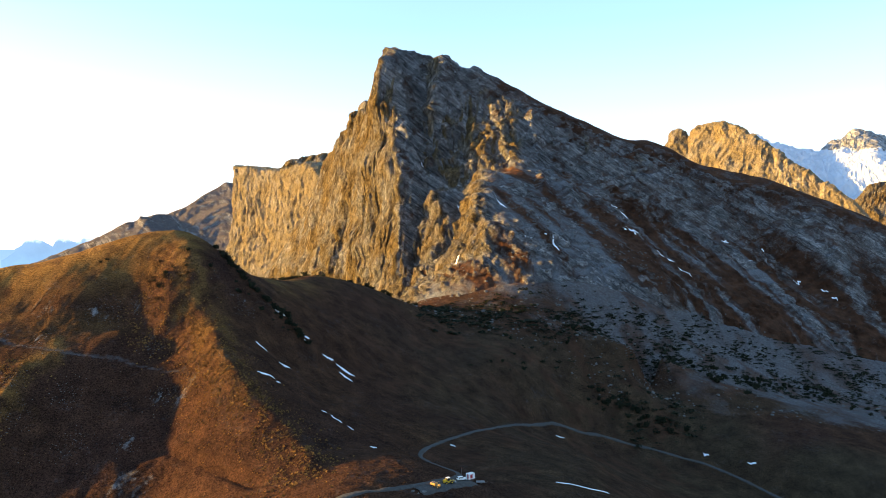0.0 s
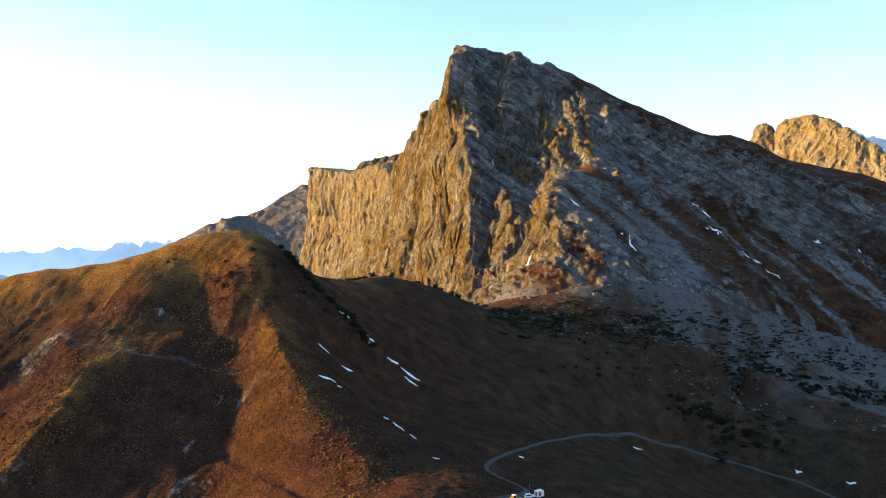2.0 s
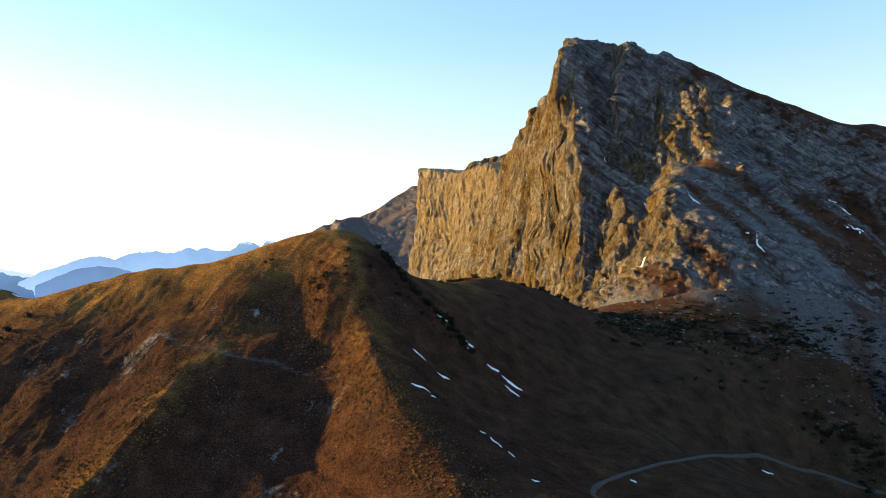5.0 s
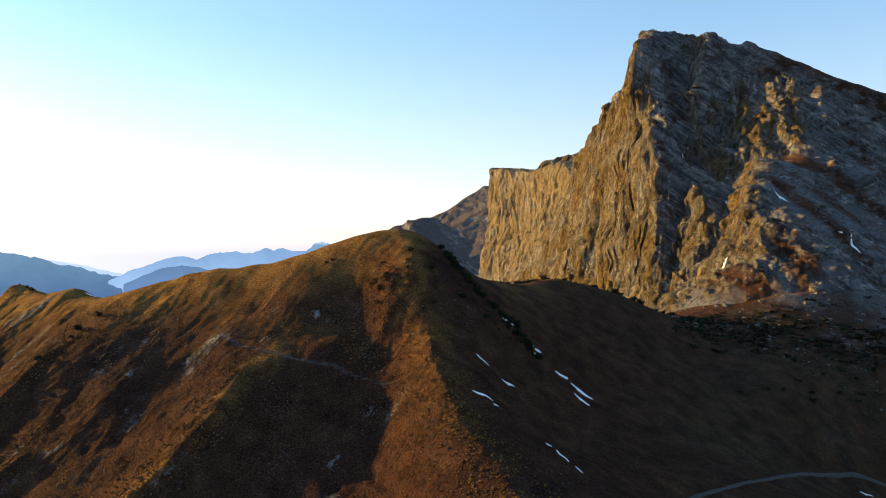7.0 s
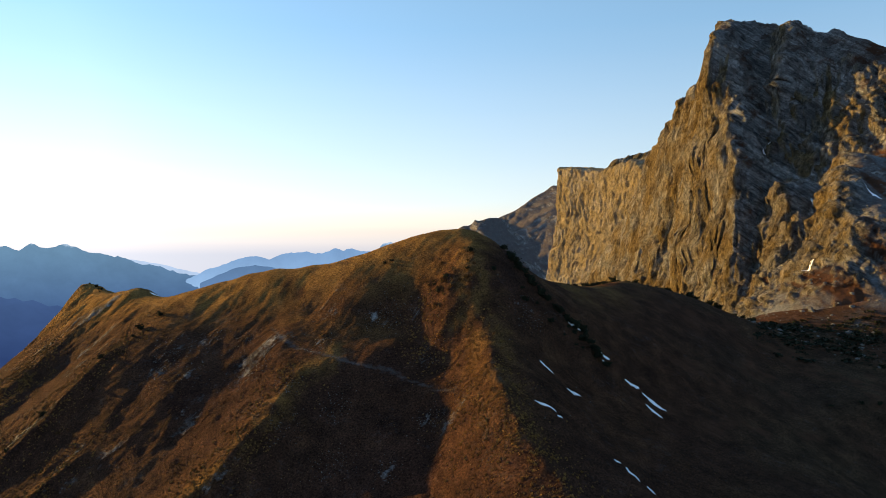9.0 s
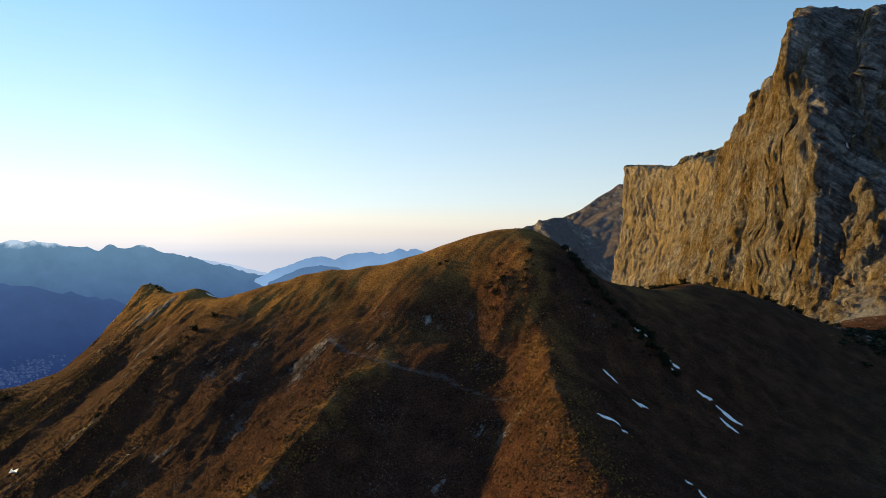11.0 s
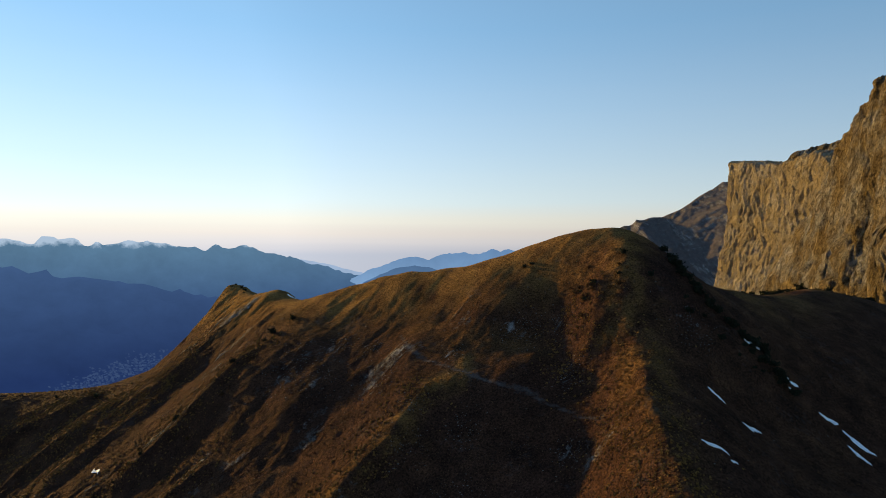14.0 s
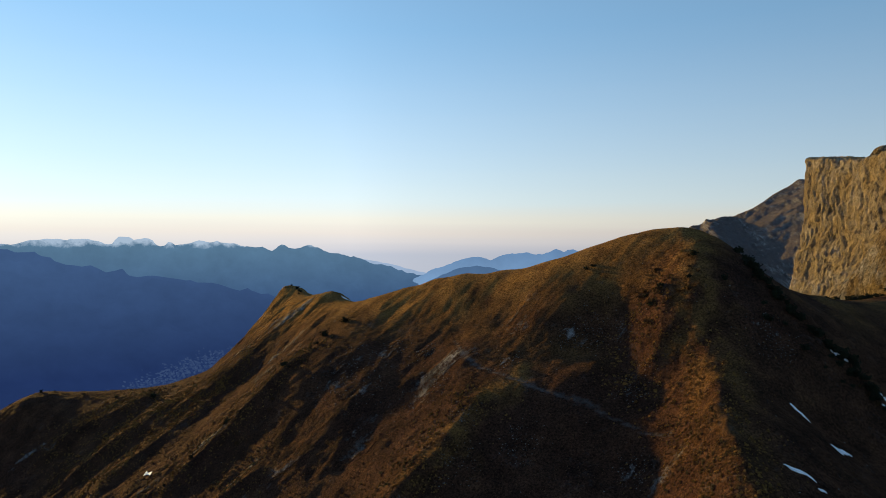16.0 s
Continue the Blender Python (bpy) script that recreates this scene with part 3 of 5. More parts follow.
def peak_place(xy, nx, ny):
    # buttresses and bays, but for the sky ridge
    p = np.c_[xy, np.zeros(len(xy))]
    bay = np.stack([fbm(p + 11, 48, 4, 0.6), fbm(p + 71, 48, 4, 0.6)], 1) * 8
    below = from_line(xy, SKY_RIDGE)[0]
    z = land(xy + bay * smooth(below, 12, 60)[:, None])
    base = np.c_[xy, z]
    n = normals(base, nx, ny)
    steep = smooth(n[:, 2], 0.88, 0.60)
    steep = np.maximum(steep, 0.7 * smooth(z, 62, 100) * smooth(xy[:, 0], 75, 42))
    # steep rock turned towards -x; most of the ochre goes here
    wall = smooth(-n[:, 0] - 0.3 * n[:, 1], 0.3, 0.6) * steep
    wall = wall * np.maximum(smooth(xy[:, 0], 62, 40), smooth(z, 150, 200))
    p = base * 1.0
    warp = np.stack([fbm(p + 5, 70, 3), fbm(p + 55, 70, 3), fbm(p + 95, 70, 3)], 1) * 12
    q = p + warp
    flute = fbm(q @ np.array([[1, 0, 0.3], [0, 1, 0.2], [0, 0, 0.7]]), 26, 3, 0.6, ridged=True) - 0.75
    block = fbm(q * (1, 1, 0.55), 40, 4, 0.6, ridged=True) - 0.75
    tilt = q[:, 2] * 0.86 + q[:, 0] * 0.46 + q[:, 1] * 0.15
    beds = ((tilt / 17) % 1) ** 2 + 0.55 * ((tilt / 5.3 + fbm(p, 40, 2)) % 1) - 0.6
    chip = fbm(q, 15, 3, 0.6, ridged=True) - 0.7
    lump = fbm(q + 300, 60, 4, 0.55)
    push = steep * (wall * (flute * 3.0 + block * 4.2 + chip * 2.0 + lump * 11 * smooth(below, 5, 60) - 3 * smooth(below, 60, 10)) + (1 - wall) * (block * 2.4 + beds * 4.4 + chip * 1.2)) + (1 - steep) * fbm(p, 30, 5, 0.6) * 1.1 + steep * fbm(q, 9, 2, 0.6) * 1.0
    for line, high, sunny, lee in RIBS:
        far, side, share = from_line(xy + warp[:, :2] * 0.5, line)
        width = np.where(side < 0, sunny, lee)
        push = push + high * np.clip(1 - far / width, 0, 1) * smooth(share, 0, 0.1) * smooth(share, 1.0, 0.8) * (0.9 + 0.2 * chip)
    verts = base + n * push[:, None]
    verts[:, 2] -= 9 * (1 - peak_cover(xy))
    ledge = smooth(fbm(q * (1, 1, 2.6), 24, 5, 0.62) + 0.35 * smooth(xy[:, 0], 60, 330), 0.05, 0.55)
    rock = np.clip(steep * 1.15 - ledge * (1 - wall) * 0.3, 0, 1)
    streak = fbm(np.c_[0.81 * q[:, 0] + 0.57 * q[:, 1], (0.57 * q[:, 0] - 0.81 * q[:, 1]) * 0.16, 0 * z], 34, 5, 0.62)
    scree = (1 - 0.6 * steep) * np.clip(foot_scree(xy) + 0.1 + streak * 0.75, 0, 1)
    brown = np.clip(np.exp(-(((xy[:, 0] - 74) / 30) ** 2 + ((xy[:, 1] - 722) / 34) ** 2)) * 1.3 + smooth(xy[:, 0] + 0.3 * (xy[:, 1] - 700) + streak * 60, 190, 270) * 0.6 * smooth(xy[:, 1], 960, 880), 0, 1)
    scree = scree * (1 - 0.9 * brown * smooth(-streak, -0.35, 0.15))
    crown = smooth(below, 85, 15) * smooth(xy[:, 0], 25, 110) * smooth(streak, -0.5, 0.25)
    heath = np.clip(0.8 * crown + 1.3 * brown * smooth(-streak, -0.5, 0.1) + ledge * 0.45 * smooth(z, 70, 150) + (1 - 0.6 * steep) * smooth(-streak, 0.0, 0.45) * 0.8, 0, 1) * (1 - wall)
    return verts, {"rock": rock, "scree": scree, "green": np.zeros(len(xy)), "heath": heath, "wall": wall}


ground = sheet("ground", spread((-4800, -1000, 250), (-1000, -570, 16), (-570, 60, 1.2), (60, 340, 2.2), (340, 900, 14), (900, 4800, 260)),
               spread((-4800, -300, 300), (-300, 240, 18), (240, 470, 1.15), (470, 720, 2.0), (720, 1500, 20), (1500, 4800, 220)), ground_place, TERRAIN)
tagged(ground, "dry rust and straw autumn meadow slopes with bare scree", "ground", kind="structure")
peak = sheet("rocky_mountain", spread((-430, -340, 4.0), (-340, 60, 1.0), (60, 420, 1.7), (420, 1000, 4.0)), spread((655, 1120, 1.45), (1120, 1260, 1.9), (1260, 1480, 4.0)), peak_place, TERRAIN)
tagged(peak, "steep grey limestone mountain with sunlit golden wall and scree foot", "mountain", kind="structure")


# ---- mountains behind and the blue distance ----
def loft(name, lines, nu, nv, rough, size, material, flute=1.0, masks=None, seed=0.0, gain=0.58):
    """A rock mass drawn through lines of x, y, z from foot to crest to back, roughened along its normals."""
    def resample(line, k):
        line = np.array(line, float)
        s = np.r_[0, np.cumsum(np.linalg.norm(np.diff(line, axis=0), axis=1))]
        return np.stack([np.interp(np.linspace(0, s[-1], k), s, line[:, c]) for c in range(3)], 1)
    rails = np.stack([resample(line, nu) for line in lines])
    at = np.linspace(0, len(lines) - 1, nv)
    lo = np.minimum(at.astype(int), len(lines) - 2)
    part = (at - lo)[:, None, None]
    grid = rails[lo] * (1 - part) + rails[lo + 1] * part

    def place(_, nx, ny):
        verts = grid.reshape(-1, 3)
        n = normals(verts, nx, ny)
        p = verts + seed
        q = p + np.stack([fbm(p + 5, size * 2.5, 3), fbm(p + 55, size * 2.5, 3), fbm(p + 95, size * 2.5, 3)], 1) * size * 0.4
        push = (fbm(q * (1, 1, flute), size, 6, gain, ridged=True) - 0.6) * rough
        out = verts + n * push[:, None]
        return out, (masks(out, normals(out, nx, ny)) if masks else {})

    return sheet(name, np.arange(nu), np.arange(nv), place, material, gain > 0.5)


def rocky(v, n):
    ledge = smooth(fbm(v * (1, 1, 2), 60, 4), 0.0, 0.5)
    return {"rock": np.clip(1.2 - ledge * 0.5, 0, 1), "scree": np.zeros(len(v)), "green": np.zeros(len(v)), "heath": ledge * 0.3, "wall": np.ones(len(v))}


def heathy(v, n):
    steep = smooth(n[:, 2], 0.75, 0.5)
    return {"rock": 0.35 + steep * 0.5, "scree": np.full(len(v), 0.6), "green": np.zeros(len(v)), "heath": np.full(len(v), 0.3)}


def shift(line, dx, dy, dz):
    return [(x + dx, y + dy, z + dz) for x, y, z in line]


CLIFF_TOP = [(-560, 2500, 318), (-632, 2331, 340), (-612, 2141, 328), (-565, 2101, 322), (-503, 2051, 310), (-459, 2011, 300), (-402, 1951, 309),
             (-349, 1896, 312), (-326, 1871, 280), (-277, 1831, 233)]
CLIFF_FOOT = [(x - 34, y - 34, -30) for x, y, z in CLIFF_TOP]
far_cliff = loft("limestone_cliff", [CLIFF_FOOT, [((a + c) / 2 + 8, (b + d) / 2 + 12, (e + f) / 2) for (a, b, e), (c, d, f) in zip(CLIFF_FOOT, CLIFF_TOP)],
                                     CLIFF_TOP, shift(CLIFF_TOP, 30, 30, 2), shift(CLIFF_TOP, 120, 160, -150)], 330, 260, 7, 34, PALE_ROCK, 0.35, rocky)
tagged(far_cliff, "pale sunlit limestone cliff with streaked grey rock", "cliff", kind="structure")
DARK_TOP = [(-600, 2640, 300), (-577, 2601, 363), (-547, 2601, 400), (-484, 2591, 411), (-421, 2581, 421), (-369, 2571, 412), (-200, 2560, 380), (100, 2560, 300)]
dark_top = loft("rock_crest", [shift(DARK_TOP, -40, -160, -250), DARK_TOP, shift(DARK_TOP, 40, 160, -250)], 140, 60, 14, 50, TERRAIN, 1.0, rocky)
tagged(dark_top, "shaded grey rock crest behind the limestone cliff", "mountain", kind="structure")
RIDGE_TOP = [(-1981, 2999, -97), (-1728, 3050, 18), (-1600, 3080, 73), (-1513, 3100, 111), (-1401, 3120, 174), (-1316, 3151, 229), (-1211, 3201, 231), (-1129, 3251, 284), (-1006, 3351, 384), (-941, 3401, 401), (-702, 3401, 366)]
far_ridge = loft("brown_ridge", [[(x + 520, y - 600, z - 520) for x, y, z in RIDGE_TOP], [(x + 190, y - 215, z - 170) for x, y, z in RIDGE_TOP], RIDGE_TOP,
                                 shift(RIDGE_TOP, -300, 300, -300)], 300, 200, 13, 170, TERRAIN, 0.8, heathy, 0, 0.48)
tagged(far_ridge, "long shaded ridge with dark brown heath", "mountain", kind="structure")
TOWER_TOP = [(470, 1900, 220), (527, 1841, 290), (560, 1823, 322), (578, 1811, 377), (594, 1801, 379), (609, 1791, 346), (619, 1781, 383), (655, 1751, 390), (680, 1723, 384), (691, 1711, 379),
             (709, 1691, 356), (736, 1661, 332), (781, 1621, 278), (824, 1581, 236), (863, 1540, 190), (887, 1520, 153), (950, 1480, 80)]
towers = loft("limestone_towers", [shift(TOWER_TOP, -70, -90, -330), shift(TOWER_TOP, -22, -26, -120), TOWER_TOP, shift(TOWER_TOP, 30, 40, -20), shift(TOWER_TOP, 90, 160, -260)],
              260, 120, 8, 42, PALE_ROCK, 0.5, rocky, 31)
tagged(towers, "sunlit yellow limestone towers beyond the ridge", "mountain", kind="structure")


def snowy(v, n):
    return {"snow": smooth(fbm(v * (1, 1, 0.6), 70, 5, 0.6) * 0.6 + (np.interp(v[:, 0], [1120, 1250, 1330], [445, 398, 386]) - v[:, 2]) / 45, -0.25, 0.1)}


def snow_rock_material():
    n = Nodes("snow_on_rock")
    rock, beds, fine = rock_colour(n)
    edge = n.math("ADD", n.mask("snow"), n.math("MULTIPLY", n.math("SUBTRACT", n.noise(0.06, 7, 0.7, (1, 1, 2)), 0.5), 1.5))
    cover = n.ramp(edge, (0.42, 0.0), (0.5, 1.0))
    # snow toned down and bluish: the snowfield's shade is put into its colour
    c = n.mix(cover, rock, n.ramp(n.noise(0.03, 5, 0.5), (0.3, (0.45, 0.50, 0.58)), (0.7, (0.58, 0.62, 0.69))))
    return n.done(c, 0.7, n.bump(fine, 0.5, 1.5))


SNOW_ROCK = snow_rock_material()
SNOW_TOP = [(860, 2351, 430), (950, 2351, 454), (1032, 2351, 446), (1133, 2351, 408), (1207, 2351, 396), (1280, 2351, 434), (1336, 2351, 463), (1391, 2351, 454), (1442, 2351, 433),
            (1541, 2301, 384), (1685, 2301, 285)]
snow_ridge = loft("snowy_mountain", [shift(SNOW_TOP, -40, -420, -330), shift(SNOW_TOP, -20, -150, -100), SNOW_TOP, shift(SNOW_TOP, 30, 200, -200)], 180, 90, 12, 70, SNOW_ROCK, 1.0, snowy, 11)
tagged(snow_ridge, "shaded mountain with a broad white snowfield", "mountain", kind="structure")
BROWN_TOP = [(1150, 2060, 160), (1181, 2050, 217), (1213, 2051, 257), (1255, 2041, 280), (1328, 2031, 287), (1455, 2030, 215)]
brown_knob = loft("brown_hill", [shift(BROWN_TOP, -60, -130, -260), BROWN_TOP, shift(BROWN_TOP, 60, 160, -200)], 70, 60, 12, 50, TERRAIN, 0.7, rocky, 3)
tagged(brown_knob, "sunlit brown rock hill below the snowfield", "hill", kind="structure")

MIDWAY = Vector((-8, 103, 94))


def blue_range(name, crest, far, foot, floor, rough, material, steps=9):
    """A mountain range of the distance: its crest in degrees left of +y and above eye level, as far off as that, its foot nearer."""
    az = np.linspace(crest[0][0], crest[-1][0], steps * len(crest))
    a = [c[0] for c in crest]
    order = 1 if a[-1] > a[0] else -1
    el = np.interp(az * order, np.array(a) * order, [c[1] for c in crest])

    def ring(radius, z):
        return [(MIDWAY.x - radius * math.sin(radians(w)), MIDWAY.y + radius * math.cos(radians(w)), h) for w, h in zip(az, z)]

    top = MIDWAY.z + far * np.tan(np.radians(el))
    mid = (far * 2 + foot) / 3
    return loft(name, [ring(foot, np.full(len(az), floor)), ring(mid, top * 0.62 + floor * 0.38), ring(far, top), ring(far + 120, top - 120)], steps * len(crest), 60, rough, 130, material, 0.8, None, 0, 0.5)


LONG_RANGE = [(96, 0.1), (86.6, -0.04), (80.9, -0.24), (76.7, -0.2), (74.8, 0.0), (72.8, 0.32), (71.8, 0.52), (70.4, 0.41), (69.7, 0.58), (68.2, 0.34), (67.3, 0.64), (65.2, 0.65), (64.8, 0.36),
              (62.8, 0.33), (61.4, 0.55), (60.0, 0.35), (58.3, 0.05), (56.7, 0.15), (55.0, 0.2), (53.2, 0.07), (52.3, -0.37), (50.6, -0.72), (49.3, -0.9), (47.0, -1.61), (45.2, -2.05), (43.0, -2.7), (38, -4)]
PALE_RANGE = [(55, -1.1), (53.2, -0.9), (51.5, -0.59), (48.8, -0.85), (47.5, -1.07), (46.1, -1.47), (44.3, -1.9), (41, -2.3)]
SAW_RANGE = [(48, -3.1), (46.1, -2.59), (45.2, -2.23), (43.9, -1.6), (42.6, -1.15), (41.2, -0.7), (40.3, -0.61), (39.4, -0.87), (38.1, -0.33), (36.5, -0.15), (36.1, -0.32), (35.4, -0.41), (34.3, -0.01),
             (33.7, -0.18), (33.0, 0.09), (32.4, -0.09), (31.3, -0.15), (30.5, 0.3)]
TWIN_RANGE = [(32, -0.9), (31.2, -0.3), (30.5, 0.42), (30.0, 0.54), (29.5, 0.38), (28.9, -0.05), (28.6, 0.54), (28.0, 0.62), (27.3, 0.31), (26.9, 0.63), (26.0, 0.55), (24.6, -0.1), (22, -0.5)]
DARK_HILL = [(44.5, -2.6), (43.5, -2.14), (42.3, -1.6), (41.7, -1.42), (40.5, -1.14), (39.4, -1.41), (38.1, -1.76), (36.3, -2.19), (33, -2.6)]
SHOULDER = [(98, 2.2), (86.6, 1.26), (80.9, 0.51), (76.7, 0.1), (74.8, -0.19), (73.1, -0.46), (70.7, -1.18), (67.8, -1.69), (64.0, -2.35), (60.0, -3.04), (53.2, -4.34), (47.0, -5.26), (38.1, -6.11)]
DISTANCE = []
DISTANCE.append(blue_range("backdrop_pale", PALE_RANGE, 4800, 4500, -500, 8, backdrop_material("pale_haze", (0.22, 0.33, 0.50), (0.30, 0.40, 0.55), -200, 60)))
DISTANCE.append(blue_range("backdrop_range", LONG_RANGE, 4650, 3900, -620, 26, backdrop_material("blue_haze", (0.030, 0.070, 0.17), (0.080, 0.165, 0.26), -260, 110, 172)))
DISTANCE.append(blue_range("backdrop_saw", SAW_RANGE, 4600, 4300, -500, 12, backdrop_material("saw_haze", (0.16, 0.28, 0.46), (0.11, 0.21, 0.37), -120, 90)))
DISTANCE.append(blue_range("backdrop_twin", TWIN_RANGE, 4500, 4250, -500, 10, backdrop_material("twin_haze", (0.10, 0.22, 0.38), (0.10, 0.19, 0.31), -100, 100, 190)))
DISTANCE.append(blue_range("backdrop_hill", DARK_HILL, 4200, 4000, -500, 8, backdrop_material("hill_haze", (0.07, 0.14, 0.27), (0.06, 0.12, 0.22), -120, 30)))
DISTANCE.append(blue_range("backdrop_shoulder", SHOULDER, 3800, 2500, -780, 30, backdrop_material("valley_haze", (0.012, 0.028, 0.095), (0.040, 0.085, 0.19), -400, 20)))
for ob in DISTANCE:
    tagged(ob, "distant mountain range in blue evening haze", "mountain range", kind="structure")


# ---- things ----
bpy.context.view_layer.update()


def surface(x, y):
    """The top of the land at a place, with its normal."""
    best = None
    for ob in (ground, peak):
        hit, at, normal, _ = ob.ray_cast((x, y, 3000), (0, 0, -1))
        if hit and (best is None or at.z > best[0].z):
            best = (at.copy(), normal.copy())
    return best


def plain(name, colour, rough=0.6, metal=0.0, grime=0.3, scale=3.0, specular=0.4):
    n = Nodes(name)
    worn = n.ramp(n.noise(scale, 6, 0.65), (0.3, tuple(c * (1 - grime) for c in colour)), (0.7, colour))
    return n.done(worn, rough, n.bump(n.noise(scale * 6, 4, 0.6), 0.1, 0.02), metal, specular)


def snow_material():
    n = Nodes("old_snow")
    c = n.ramp(n.noise(0.8, 6, 0.6), (0.3, (0.62, 0.66, 0.72)), (0.7, (0.86, 0.88, 0.91)))
    return n.done(c, 0.6, n.bump(n.noise(2.0, 6, 0.6), 0.4, 0.2))


def gravel_material():
    n = Nodes("pale_gravel")
    c = n.ramp(n.noise(0.9, 8, 0.75), (0.3, (0.03, 0.03, 0.03)), (0.7, (0.075, 0.075, 0.073)))
    c = n.mix(n.ramp(n.noise(0.15, 5, 0.6), (0.45, 0.0), (0.7, 0.6)), c, (0.05, 0.04, 0.028))
    return n.done(c, 0.95, n.bump(n.noise(3.0, 5, 0.7), 0.5, 0.1))


def leaf_material(name, dark, light):
    n = Nodes(name)
    info = n.add("ShaderNodeNewGeometry").outputs["Random Per Island"]
    return n.done(n.ramp(info, (0.0, dark), (1.0, light)), 0.9)


SNOW = snow_material()
GRAVEL = gravel_material()
STONE = plain("boulder_stone", (0.15, 0.148, 0.145), 0.95, 0, 0.6, 0.8, 0.2)
NEEDLES = leaf_material("dark_needles", (0.006, 0.009, 0.005), (0.022, 0.024, 0.010))
RUSTY_LEAVES = leaf_material("rusty_leaves", (0.025, 0.014, 0.006), (0.075, 0.038, 0.012))
TUFTS = leaf_material("straw_tufts", (0.05, 0.025, 0.014), (0.15, 0.075, 0.036))
# lighter copy of the tufts for the ribs, sunlight put into the colour
SUNLIT_TUFTS = leaf_material("sunlit_tussocks", (0.12, 0.066, 0.021), (0.27, 0.150, 0.044))
BARK = plain("bark", (0.06, 0.045, 0.03), 0.95, 0, 0.5, 4.0, 0.1)


def mesh_of(name, verts, faces, material, flat=True):
    me = bpy.data.meshes.new(name)
    me.from_pydata([tuple(v) for v in verts], [], [tuple(f) for f in faces])
    me.materials.append(material)
    if not flat:
        me.polygons.foreach_set("use_smooth", [True] * len(me.polygons))
    return me


def part(name, bm, material, parent, label="", at=(0, 0, 0)):
    """Links a bmesh as one mesh object under a thing or a part."""
    me = bpy.data.meshes.new(name)
    bm.to_mesh(me)
    bm.free()
    me.materials.append(material)
    ob = new(name, me)
    ob.parent = parent
    ob.location = at
    if label:
        ob["label"] = label
    return ob


# -- road --
def strip(name, line, width, lift, material, every=2.0):
    """A band laid on the ground along a line of x, y."""
    pts = []
    for a, b in zip(line, line[1:]):
        k = max(1, int(math.dist(a, b) / every))
        pts += [(a[0] + (b[0] - a[0]) * j / k, a[1] + (b[1] - a[1]) * j / k) for j in range(k)]
    pts.append(line[-1])
    for _ in range(6):
        pts = [pts[0]] + [tuple((a[n] + 2 * b[n] + c[n]) / 4 for n in (0, 1)) for a, b, c in zip(pts, pts[1:], pts[2:])] + [pts[-1]]
    verts, faces = [], []
    for k, (x, y) in enumerate(pts):
        a, b = pts[max(0, k - 1)], pts[min(len(pts) - 1, k + 1)]
        d = Vector((b[0] - a[0], b[1] - a[1])).normalized()
        w = width * (1 + 0.12 * math.sin(k * 0.7) + 0.08 * math.sin(k * 1.9))
        row = []
        for j in range(7):
            off = (j / 6 - 0.5) * w
            row.append((x - d.y * off, y + d.x * off))
        z = [surface(*q)[0].z for q in row]
        level = sorted(z)[4]
        for j, q in enumerate(row):
            edge = abs(j / 3 - 1)
            verts.append((*q, max(z[j], level * (1 - edge) + z[j] * edge) + (lift if edge < 0.95 else -0.25)))
        if k:
            faces += [((k - 1) * 7 + j, (k - 1) * 7 + j + 1, k * 7 + j + 1, k * 7 + j) for j in range(6)]
    me = mesh_of(name, verts, faces, material, flat=False)
    return new(name, me)


road = strip("road", ROAD, 2.8, 0.16, GRAVEL)
tagged(road, "winding pale gravel road across the meadow", "road", kind="structure")
lay_by = strip("lay_by", [(-9, 248), (-2, 254), (5, 262), (10, 271)], 7.5, 0.10, GRAVEL)
tagged(lay_by, "gravel parking place beside the road", "road", kind="structure")


# -- old snow --
def snow_patch(x0, y0, x1, y1, width, seed):
    """An irregular leftover of snow between two ends, thin at its rim."""
    rnd = random.Random(seed)
    d = Vector((x1 - x0, y1 - y0))
    long = max(d.length, width)
    d = d.normalized() if d.length else Vector((1, 0))
    nu, nv = min(max(10, int(long / 0.8)), 44), 8
    sway = [rnd.uniform(-0.2, 0.2) for _ in range(3)]
    place = np.zeros((nu + 1, nv + 1, 3))
    for i in range(nu + 1):
        t = i / nu
        w = width * (0.12 + 1.0 * math.sin(math.pi * t) ** 1.2) * (1 + 0.9 * noise.noise((t * 5, seed * 3.1, 0)) + 0.5 * noise.noise((t * 17, seed * 1.7, 4)))
        mid = 2.2 * width * sum(s * math.sin((k + 1.3) * 3 * t + s * 9) for k, s in enumerate(sway))
        for j in range(nv + 1):
            u = (j / nv - 0.5) * 2
            off = mid + u * w * 0.6 * (1 + 0.5 * noise.noise((t * 14, u * 2, seed)))
            x, y = x0 + d.x * long * t - d.y * off, y0 + d.y * long * t + d.x * off
            place[i, j] = (x, y, surface(x, y)[0].z)
    # the snow evens out the ground under it
    z = place[:, :, 2]
    for _ in range(3):
        z = np.pad(z, 1, mode="edge")
        z = (z[:-2, 1:-1] + z[2:, 1:-1] + z[1:-1, :-2] + z[1:-1, 2:] + 2 * z[1:-1, 1:-1]) / 6
    deep = np.full(z.shape, 0.35)
    deep[[0, -1]] = deep[:, 0] = deep[:, -1] = -0.12
    verts = np.dstack([place[:, :, :2], np.maximum(z, place[:, :, 2] - 0.6) * 0.5 + np.minimum(place[:, :, 2], z + 1.5) * 0.5 + deep]).reshape(-1, 3)
    faces = [(i * (nv + 1) + j, i * (nv + 1) + j + 1, (i + 1) * (nv + 1) + j + 1, (i + 1) * (nv + 1) + j) for i in range(nu) for j in range(nv)]
    ob = new("snow_patch", mesh_of("snow_patch", verts, faces, SNOW, flat=False))
    return ob


